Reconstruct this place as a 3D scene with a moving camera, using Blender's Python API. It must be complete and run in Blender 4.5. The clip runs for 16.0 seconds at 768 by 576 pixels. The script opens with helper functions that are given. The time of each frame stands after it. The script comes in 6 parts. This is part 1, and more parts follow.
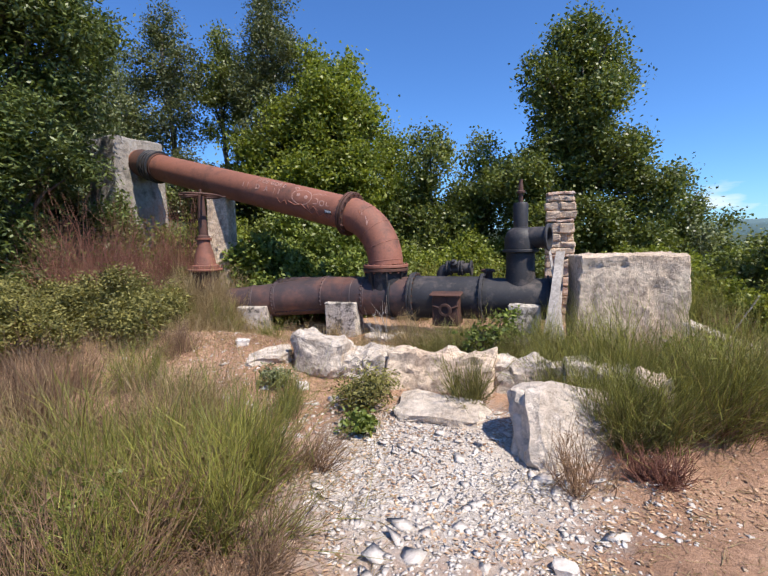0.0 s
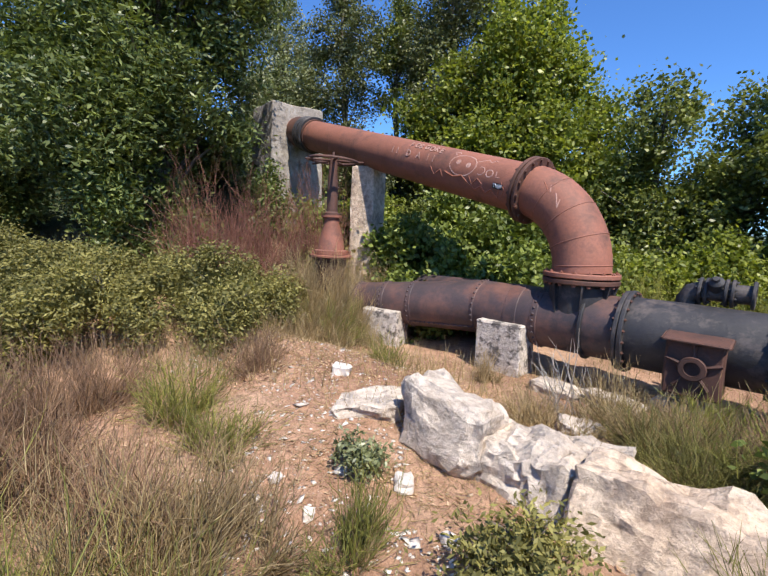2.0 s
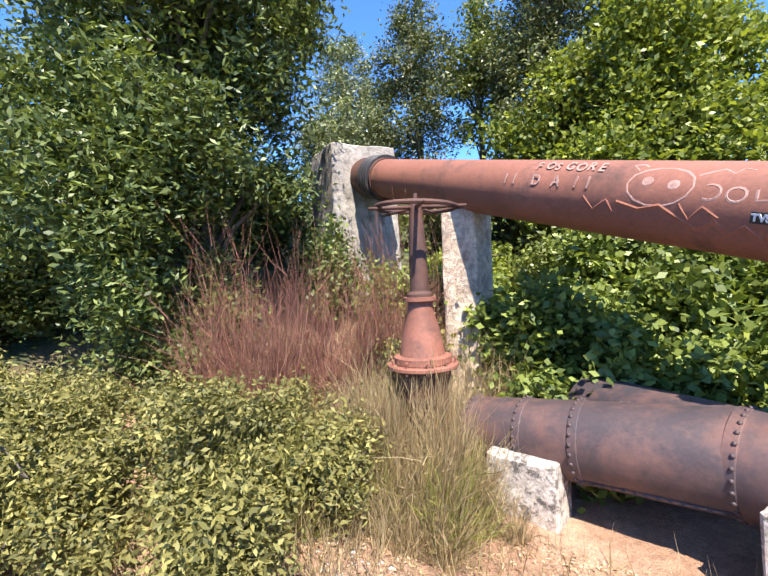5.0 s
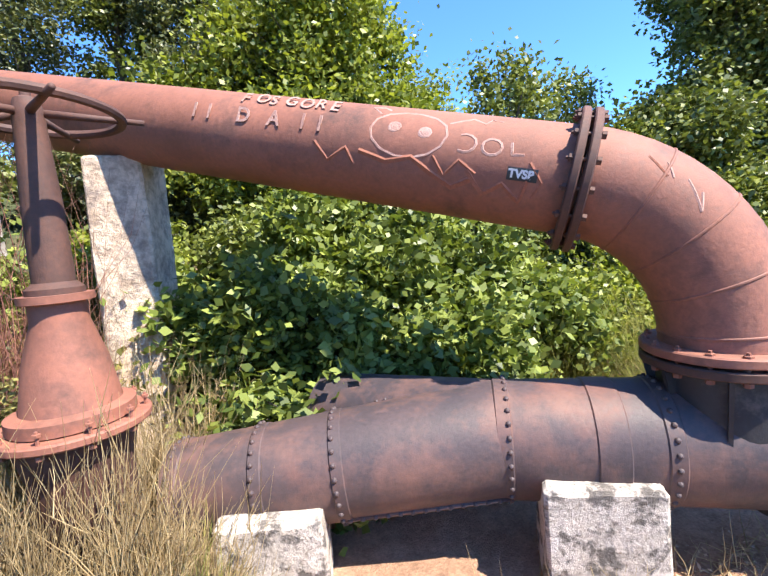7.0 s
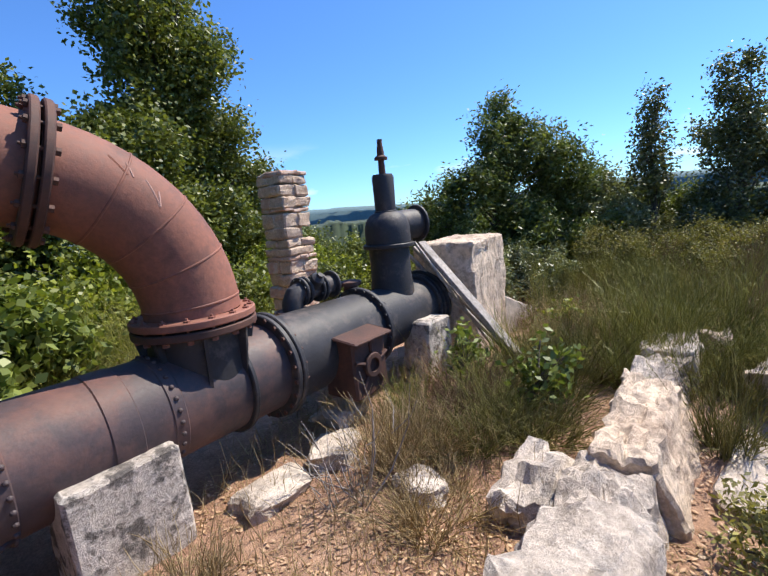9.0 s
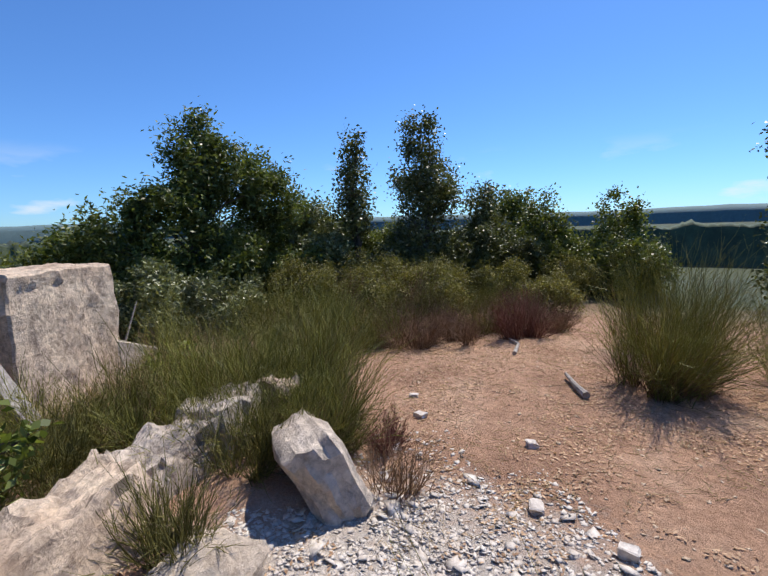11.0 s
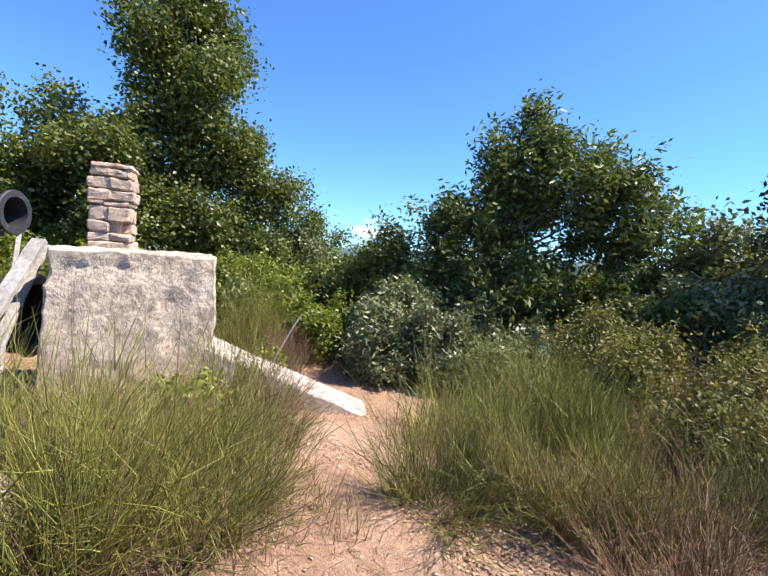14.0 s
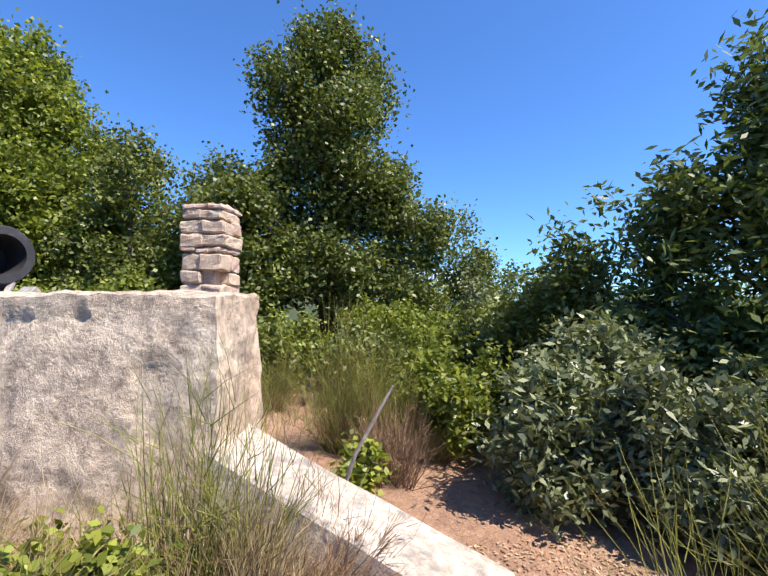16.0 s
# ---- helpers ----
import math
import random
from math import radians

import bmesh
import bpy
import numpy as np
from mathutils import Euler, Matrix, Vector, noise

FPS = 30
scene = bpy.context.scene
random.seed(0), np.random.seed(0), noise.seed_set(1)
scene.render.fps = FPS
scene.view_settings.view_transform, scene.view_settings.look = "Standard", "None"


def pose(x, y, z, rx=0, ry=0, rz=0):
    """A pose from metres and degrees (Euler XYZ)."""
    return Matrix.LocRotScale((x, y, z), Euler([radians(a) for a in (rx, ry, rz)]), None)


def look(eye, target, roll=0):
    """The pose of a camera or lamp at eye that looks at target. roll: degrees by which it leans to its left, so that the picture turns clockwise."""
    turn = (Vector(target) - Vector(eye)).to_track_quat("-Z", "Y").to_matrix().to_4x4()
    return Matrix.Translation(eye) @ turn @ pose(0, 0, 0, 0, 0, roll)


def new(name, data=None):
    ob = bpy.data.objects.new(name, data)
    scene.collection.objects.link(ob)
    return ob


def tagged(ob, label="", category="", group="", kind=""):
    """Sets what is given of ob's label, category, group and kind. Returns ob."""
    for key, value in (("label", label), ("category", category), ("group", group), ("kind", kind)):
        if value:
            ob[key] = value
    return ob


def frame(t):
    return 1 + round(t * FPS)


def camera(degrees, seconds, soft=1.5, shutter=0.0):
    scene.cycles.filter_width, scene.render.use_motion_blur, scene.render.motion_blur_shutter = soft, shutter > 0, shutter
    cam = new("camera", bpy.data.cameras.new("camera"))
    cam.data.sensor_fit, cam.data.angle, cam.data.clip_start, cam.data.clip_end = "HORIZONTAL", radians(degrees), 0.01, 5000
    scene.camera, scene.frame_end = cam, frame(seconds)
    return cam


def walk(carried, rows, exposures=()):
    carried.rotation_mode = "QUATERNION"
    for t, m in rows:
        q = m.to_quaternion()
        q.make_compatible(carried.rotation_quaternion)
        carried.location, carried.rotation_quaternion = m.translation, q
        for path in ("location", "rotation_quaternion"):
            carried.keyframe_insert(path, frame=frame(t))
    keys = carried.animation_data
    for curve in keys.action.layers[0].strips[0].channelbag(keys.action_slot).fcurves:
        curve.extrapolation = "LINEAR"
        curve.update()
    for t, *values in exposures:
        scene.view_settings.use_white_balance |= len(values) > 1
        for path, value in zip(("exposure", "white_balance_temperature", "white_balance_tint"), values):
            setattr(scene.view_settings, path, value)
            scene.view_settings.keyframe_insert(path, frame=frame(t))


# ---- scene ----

# ---------------------------------------------------------------- camera
cam = camera(83.0, 16.0)
ROWS = [
    (0.0, 0.217, 0.057, 1.405, -0.14, -5.86, 1.51),
    (0.5, 0.342, 0.537, 1.368, 5.48, -6.36, -3.46),
    (1.0, 0.361, 1.039, 1.372, 11.62, -7.82, -4.98),
    (1.5, 0.295, 1.510, 1.411, 17.74, -7.87, -3.07),
    (2.0, 0.105, 1.971, 1.394, 22.71, -7.40, -2.42),
    (2.5, 0.061, 2.298, 1.479, 29.62, -7.28, -0.27),
    (3.0, -0.075, 2.670, 1.503, 34.63, -7.15, 1.38),
    (3.2, -0.112, 2.773, 1.505, 34.99, -6.99, 2.26),
    (5.3, -1.114, 3.945, 1.725, 32.80, 0.91, 2.58),
    (5.5, -1.220, 4.116, 1.719, 30.87, 2.76, 0.96),
    (6.0, -1.325, 4.508, 1.705, 23.60, 5.02, 0.15),
    (6.5, -1.348, 4.452, 1.637, 7.27, 1.56, 4.01),
    (7.0, -1.475, 4.630, 1.638, -9.96, -6.02, 4.37),
    (7.5, -1.684, 4.992, 1.516, -38.67, -10.34, 1.50),
    (8.0, -1.584, 4.936, 1.442, -54.14, -9.33, 2.24),
    (8.5, -1.593, 4.717, 1.498, -62.08, -9.08, 3.81),
    (9.0, -1.660, 4.504, 1.529, -73.58, -9.53, 5.33),
    (9.5, -1.570, 4.527, 1.466, -95.94, -12.72, 5.70),
    (9.7, -1.523, 4.434, 1.458, -103.05, -12.72, 5.10),
    (11.8, -0.284, 1.969, 1.423, -90.80, -2.80, -1.45),
    (12.0, -0.075, 1.853, 1.398, -86.52, -2.28, -1.58),
    (12.5, 0.595, 1.624, 1.301, -74.88, -0.73, -1.94),
    (13.0, 1.205, 1.492, 1.257, -63.42, -0.35, -3.38),
    (13.5, 1.832, 1.308, 1.267, -49.81, -0.95, -4.41),
    (14.0, 2.314, 1.122, 1.293, -39.20, -3.75, -4.36),
    (14.5, 3.008, 1.227, 1.163, -24.91, -3.39, -3.01),
    (15.0, 3.392, 1.777, 1.129, -12.88, -2.06, -2.94),
    (15.5, 3.525, 2.166, 1.113, -12.16, 0.58, -2.56),
    (16.0, 3.735, 2.500, 1.141, -13.67, 2.56, -0.13),
]
walk(cam, [(t, pose(x, y, z, 90 + pitch, roll, yaw)) for t, x, y, z, yaw, pitch, roll in ROWS],
     exposures=[(0.0, 0.3), (1.5, 0.45), (3.0, 0.7), (5.3, 1.4), (6.0, 1.45), (7.0, 1.5), (7.6, 1.05), (8.2, 0.75), (9.0, 0.5), (9.7, 0.15), (11.8, -0.05), (12.5, 0.05), (13.0, 0.35), (13.5, 0.6), (14.5, 0.95), (16.0, 0.7)])

# ---------------------------------------------------------------- world, sun
SUN = Vector((0.42, -0.40, 0.86)).normalized()
sun_data = bpy.data.lights.new("sun", "SUN")
sun_data.energy, sun_data.angle, sun_data.color = 5.4, radians(0.55), (1.0, 0.93, 0.82)
sun = new("sun", sun_data)
sun.matrix_world = look((0, 0, 30), Vector((0, 0, 30)) - SUN)
world = bpy.data.worlds.new("sky")
scene.world = world
world.use_nodes = True
wn, wl = world.node_tree.nodes, world.node_tree.links
wn.clear()
sky = wn.new("ShaderNodeTexSky")
sky.sky_type, sky.sun_disc = "NISHITA", False
sky.sun_elevation = math.asin(SUN.z)
sky.sun_rotation = math.atan2(SUN.x, SUN.y)
sky.air_density, sky.dust_density, sky.ozone_density, sky.altitude = 1.0, 0.35, 3.0, 600
bg = wn.new("ShaderNodeBackground")
bg.inputs["Strength"].default_value = 0.12
grade = wn.new("ShaderNodeMix")
grade.data_type, grade.blend_type = "RGBA", "MULTIPLY"
grade.inputs[0].default_value = 1.0
grade.inputs[7].default_value = (0.58, 0.92, 1.36, 1)
geo = wn.new("ShaderNodeTexCoord")
split = wn.new("ShaderNodeSeparateXYZ")
mapc = wn.new("ShaderNodeMapping")
mapc.inputs["Scale"].default_value = (4.0, 4.0, 14.0)
puff = wn.new("ShaderNodeTexNoise")
puff.inputs["Scale"].default_value, puff.inputs["Detail"].default_value, puff.inputs["Roughness"].default_value = 1.0, 7.0, 0.5
edge = wn.new("ShaderNodeMapRange")
edge.inputs[1].default_value, edge.inputs[2].default_value = 0.58, 0.66
low_sky = wn.new("ShaderNodeValToRGB")
low_sky.color_ramp.elements[0].position, low_sky.color_ramp.elements[0].color = 0.0, (1, 1, 1, 1)
low_sky.color_ramp.elements[1].position, low_sky.color_ramp.elements[1].color = 0.17, (0, 0, 0, 1)
keep = wn.new("ShaderNodeMath")
keep.operation = "MULTIPLY"
cloud = wn.new("ShaderNodeMix")
cloud.data_type = "RGBA"
cloud.inputs[7].default_value = (7.5, 7.8, 8.2, 1)
wo = wn.new("ShaderNodeOutputWorld")
wl.new(sky.outputs[0], grade.inputs[6])
wl.new(geo.outputs["Generated"], split.inputs[0])
wl.new(geo.outputs["Generated"], mapc.inputs["Vector"])
wl.new(mapc.outputs[0], puff.inputs["Vector"])
wl.new(puff.outputs["Fac"], edge.inputs[0])
wl.new(split.outputs[2], low_sky.inputs[0])
wl.new(edge.outputs[0], keep.inputs[0])
wl.new(low_sky.outputs[0], keep.inputs[1])
wl.new(keep.outputs[0], cloud.inputs[0])
wl.new(grade.outputs[2], cloud.inputs[6])
wl.new(cloud.outputs[2], bg.inputs["Color"])
wl.new(bg.outputs[0], wo.inputs["Surface"])


# ---------------------------------------------------------------- materials
def nodes_of(name):
    m = bpy.data.materials.new(name)
    m.use_nodes = True
    n, l = m.node_tree.nodes, m.node_tree.links
    n.clear()
    out = n.new("ShaderNodeOutputMaterial")
    return m, n, l, out


def noise_tex(n, l, scale, detail=6.0, rough=0.6, coord="Object", stretch=None):
    c = n.new("ShaderNodeTexCoord")
    t = n.new("ShaderNodeTexNoise")
    t.inputs["Scale"].default_value, t.inputs["Detail"].default_value, t.inputs["Roughness"].default_value = scale, detail, rough
    if stretch:
        mp = n.new("ShaderNodeMapping")
        mp.inputs["Scale"].default_value = stretch
        l.new(c.outputs[coord], mp.inputs["Vector"])
        l.new(mp.outputs[0], t.inputs["Vector"])
    else:
        l.new(c.outputs[coord], t.inputs["Vector"])
    return t.outputs["Fac"]


def ramp(n, l, fac, stops):
    r = n.new("ShaderNodeValToRGB")
    e = r.color_ramp.elements
    while len(e) < len(stops):
        e.new(0.5)
    for k, (p, c) in zip(e, stops):
        k.position, k.color = p, (*c, 1) if len(c) == 3 else c
    l.new(fac, r.inputs[0])
    return r.outputs[0]


def mix(n, l, fac, a, b, how="MIX"):
    m = n.new("ShaderNodeMix")
    m.data_type, m.blend_type = "RGBA", how
    if isinstance(fac, float):
        m.inputs[0].default_value = fac
    else:
        l.new(fac, m.inputs[0])
    for k, v in ((6, a), (7, b)):
        if isinstance(v, tuple):
            m.inputs[k].default_value = (*v, 1)
        else:
            l.new(v, m.inputs[k])
    return m.outputs[2]


def surface(name, big, fine, stain=None, rough=0.85, metal=0.0, bump=0.4, dist=0.01, scales=(3.0, 40.0), stretch=None, patch=((0.45, 0.6), 5.0)):
    """big: colour stops over a slow noise; fine: stops multiplied over a quick one; stain: a colour laid on in patches."""
    m, n, l, out = nodes_of(name)
    p = n.new("ShaderNodeBsdfPrincipled")
    a = noise_tex(n, l, scales[0], 7, 0.6, stretch=stretch)
    b = noise_tex(n, l, scales[1], 8, 0.7, stretch=stretch)
    col = mix(n, l, 1.0, ramp(n, l, a, big), ramp(n, l, b, fine), "MULTIPLY")
    if stain:
        s = noise_tex(n, l, patch[1], 9, 0.72)
        f = ramp(n, l, s, [(patch[0][0], (0, 0, 0)), (patch[0][1], (1, 1, 1))])
        col = mix(n, l, f, col, stain)
    l.new(col, p.inputs["Base Color"])
    l.new(ramp(n, l, b, [(0.2, (rough - 0.12,) * 3), (0.8, (min(1, rough + 0.12),) * 3)]), p.inputs["Roughness"])
    p.inputs["Metallic"].default_value = metal
    bm_ = n.new("ShaderNodeBump")
    bm_.inputs["Strength"].default_value, bm_.inputs["Distance"].default_value = bump, dist
    l.new(b, bm_.inputs["Height"])
    l.new(bm_.outputs[0], p.inputs["Normal"])
    l.new(p.outputs[0], out.inputs[0])
    return m


def leafy(name, dark, light, back=0.35, gloss=0.45, rough=0.45):
    """Leaves: each island its own shade, some light through them, a soft waxy shine."""
    m, n, l, out = nodes_of(name)
    g = n.new("ShaderNodeNewGeometry")
    mid = tuple((a + b) / 2 for a, b in zip(dark, light))
    col = ramp(n, l, g.outputs["Random Per Island"], [(0.0, dark), (0.55, mid), (1.0, light)])
    slow = ramp(n, l, noise_tex(n, l, 1.3, 3), [(0.3, (0.72, 0.72, 0.72)), (0.7, (1.2, 1.15, 1.0))])
    col = mix(n, l, 1.0, col, slow, "MULTIPLY")
    p = n.new("ShaderNodeBsdfPrincipled")
    p.inputs["Roughness"].default_value = rough
    p.inputs["Specular IOR Level"].default_value = gloss
    t = n.new("ShaderNodeBsdfTranslucent")
    s = n.new("ShaderNodeMixShader")
    s.inputs[0].default_value = back
    l.new(col, p.inputs["Base Color"])
    l.new(mix(n, l, 1.0, col, (1.25, 1.3, 0.6), "MULTIPLY"), t.inputs["Color"])
    l.new(p.outputs[0], s.inputs[1])
    l.new(t.outputs[0], s.inputs[2])
    l.new(s.outputs[0], out.inputs[0])
    return m


RUST = surface("rusted_red_steel", [(0.3, (0.19, 0.075, 0.048)), (0.55, (0.29, 0.115, 0.075)), (0.75, (0.37, 0.165, 0.115))],
               [(0.25, (0.72, 0.7, 0.7)), (0.7, (1.12, 1.1, 1.1))], stain=(0.085, 0.042, 0.032), rough=0.72, bump=0.35, dist=0.006, scales=(1.6, 45), patch=((0.50, 0.72), 3.2))
RUST_DARK = surface("dark_rusted_steel", [(0.3, (0.05, 0.026, 0.022)), (0.7, (0.13, 0.058, 0.04))],
                    [(0.25, (0.6, 0.6, 0.6)), (0.7, (1.2, 1.15, 1.1))], rough=0.75, bump=0.4, dist=0.006, scales=(4, 60))
BLACK = surface("tarred_black_iron", [(0.3, (0.018, 0.018, 0.022)), (0.7, (0.042, 0.04, 0.044))],
                [(0.25, (0.7, 0.7, 0.7)), (0.75, (1.35, 1.3, 1.25))], stain=(0.11, 0.088, 0.078), rough=0.6, bump=0.45, dist=0.006, scales=(3, 40), patch=((0.52, 0.68), 5.0))
TARRED = surface("tarred_steel_with_rust_bloom", [(0.35, (0.045, 0.036, 0.04)), (0.55, (0.075, 0.05, 0.05)), (0.72, (0.17, 0.07, 0.048))],
                 [(0.25, (0.7, 0.7, 0.7)), (0.75, (1.25, 1.2, 1.2))], stain=(0.19, 0.092, 0.068), rough=0.6, bump=0.3, dist=0.005, scales=(1.8, 50), patch=((0.46, 0.74), 3.2))
CONCRETE = surface("weathered_concrete", [(0.3, (0.46, 0.33, 0.24)), (0.5, (0.66, 0.515, 0.395)), (0.72, (0.78, 0.65, 0.515))],
                   [(0.34, (0.50, 0.47, 0.45)), (0.58, (1.1, 1.1, 1.08))], stain=(0.22, 0.175, 0.15), rough=0.92, bump=0.9, dist=0.03, scales=(1.7, 15), patch=((0.54, 0.68), 4.0))
BROKEN = surface("broken_white_concrete", [(0.3, (0.48, 0.39, 0.315)), (0.6, (0.72, 0.615, 0.52))],
                 [(0.3, (0.55, 0.53, 0.51)), (0.6, (1.08, 1.08, 1.08))], stain=(0.31, 0.27, 0.24), rough=0.95, bump=1.0, dist=0.03, scales=(2.5, 18), patch=((0.52, 0.64), 6.0))
LICHEN = surface("lichened_concrete", [(0.3, (0.46, 0.39, 0.33)), (0.6, (0.66, 0.585, 0.515))],
                 [(0.3, (0.62, 0.6, 0.58)), (0.6, (1.08, 1.08, 1.08))], stain=(0.14, 0.12, 0.105), rough=0.95, bump=1.0, dist=0.025, scales=(3, 22), patch=((0.5, 0.58), 9.0))
OLDCONC = surface("dark_stained_concrete", [(0.3, (0.22, 0.19, 0.165)), (0.5, (0.34, 0.30, 0.265)), (0.72, (0.46, 0.42, 0.38))],
                  [(0.3, (0.66, 0.64, 0.62)), (0.6, (1.08, 1.08, 1.08))], stain=(0.12, 0.105, 0.09), rough=0.95, bump=0.9, dist=0.03, scales=(1.7, 15), patch=((0.5, 0.66), 3.0))
LIME = surface("pale_chipped_stone", [(0.3, (0.56, 0.48, 0.42)), (0.7, (0.74, 0.69, 0.64))], [(0.3, (0.75, 0.72, 0.7)), (0.7, (1.1, 1.1, 1.1))], rough=0.9, bump=0.5, scales=(5, 40))
BRICK = surface("worn_clay_brick", [(0.3, (0.50, 0.31, 0.22)), (0.7, (0.64, 0.45, 0.34))], [(0.3, (0.7, 0.7, 0.7)), (0.7, (1.1, 1.1, 1.1))],
                stain=(0.55, 0.49, 0.43), rough=0.93, bump=0.7, dist=0.01, scales=(9, 60), patch=((0.5, 0.62), 9))
MASONRY = surface("lime_mortar_rubble", [(0.3, (0.54, 0.38, 0.27)), (0.7, (0.76, 0.60, 0.45))], [(0.3, (0.6, 0.58, 0.56)), (0.7, (1.1, 1.1, 1.1))], rough=0.95, bump=0.9, dist=0.015, scales=(7, 45))
WOOD = surface("bleached_grey_timber", [(0.3, (0.30, 0.26, 0.23)), (0.7, (0.52, 0.47, 0.43))], [(0.3, (0.5, 0.5, 0.5)), (0.65, (1.15, 1.15, 1.15))],
               rough=0.9, bump=0.6, dist=0.006, scales=(4, 30))
BARK = surface("grey_brown_bark", [(0.3, (0.09, 0.07, 0.055)), (0.7, (0.19, 0.16, 0.13))], [(0.3, (0.6, 0.6, 0.6)), (0.7, (1.1, 1.1, 1.1))], rough=0.95, bump=0.8, scales=(6, 40))
CHALK = surface("white_chalk_scrawl", [(0.3, (0.36, 0.18, 0.135)), (0.7, (0.52, 0.33, 0.28))], [(0.3, (0.7, 0.7, 0.7)), (0.7, (1.1, 1.1, 1.1))], rough=0.9, scales=(6, 70))
SCRAWL_RED = surface("faded_orange_paint", [(0.3, (0.27, 0.098, 0.06)), (0.7, (0.33, 0.12, 0.072))], [(0.3, (0.7, 0.7, 0.7)), (0.7, (1.1, 1.1, 1.1))], rough=0.85, scales=(6, 70))
STICKER = surface("black_sticker", [(0.3, (0.01, 0.01, 0.012)), (0.7, (0.02, 0.02, 0.022))], [(0.3, (0.9, 0.9, 0.9)), (0.7, (1, 1, 1))], rough=0.4, bump=0.0)
WHITE = surface("white_ink", [(0.3, (0.6, 0.6, 0.62)), (0.7, (0.72, 0.72, 0.72))], [(0.3, (0.9, 0.9, 0.9)), (0.7, (1, 1, 1))], rough=0.5, bump=0.0)
OAK = leafy("oak_leaves", (0.065, 0.088, 0.024), (0.24, 0.27, 0.072), 0.28)
HAZEL = leafy("hazel_leaves", (0.095, 0.13, 0.024), (0.34, 0.375, 0.072), 0.38)
LAUREL = leafy("laurel_leaves", (0.055, 0.082, 0.026), (0.22, 0.265, 0.085), 0.28, 0.4, 0.45)
SAGE = leafy("silvery_leaves", (0.102, 0.128, 0.059), (0.321, 0.344, 0.187), 0.2, 0.5, 0.4)
PINEY = leafy("dark_evergreen_leaves", (0.055, 0.07, 0.03), (0.20, 0.215, 0.085), 0.2)
BRAMBLE = leafy("bramble_leaves", (0.07, 0.105, 0.025), (0.29, 0.345, 0.085), 0.3, 0.4, 0.45)
BROOM = leafy("green_broom_stems", (0.125, 0.14, 0.035), (0.40, 0.39, 0.10), 0.2)
STRAW = leafy("dry_straw", (0.230, 0.162, 0.088), (0.567, 0.446, 0.270), 0.25, 0.3, 0.6)
TWIG = leafy("dry_brown_twigs", (0.150, 0.090, 0.060), (0.360, 0.240, 0.165), 0.05, 0.2, 0.8)
REDTWIG = leafy("dead_red_heather_twigs", (0.15, 0.062, 0.05), (0.34, 0.17, 0.13), 0.05, 0.2, 0.8)
HEATH = leafy("olive_heath_sprigs", (0.102, 0.102, 0.037), (0.323, 0.297, 0.102), 0.25, 0.3, 0.6)
FERN = leafy("orange_dead_fern", (0.16, 0.06, 0.02), (0.34, 0.15, 0.05), 0.3, 0.3, 0.6)
LITTER = leafy("dead_leaf_litter", (0.27, 0.155, 0.095), (0.68, 0.48, 0.34), 0.1, 0.3, 0.7)


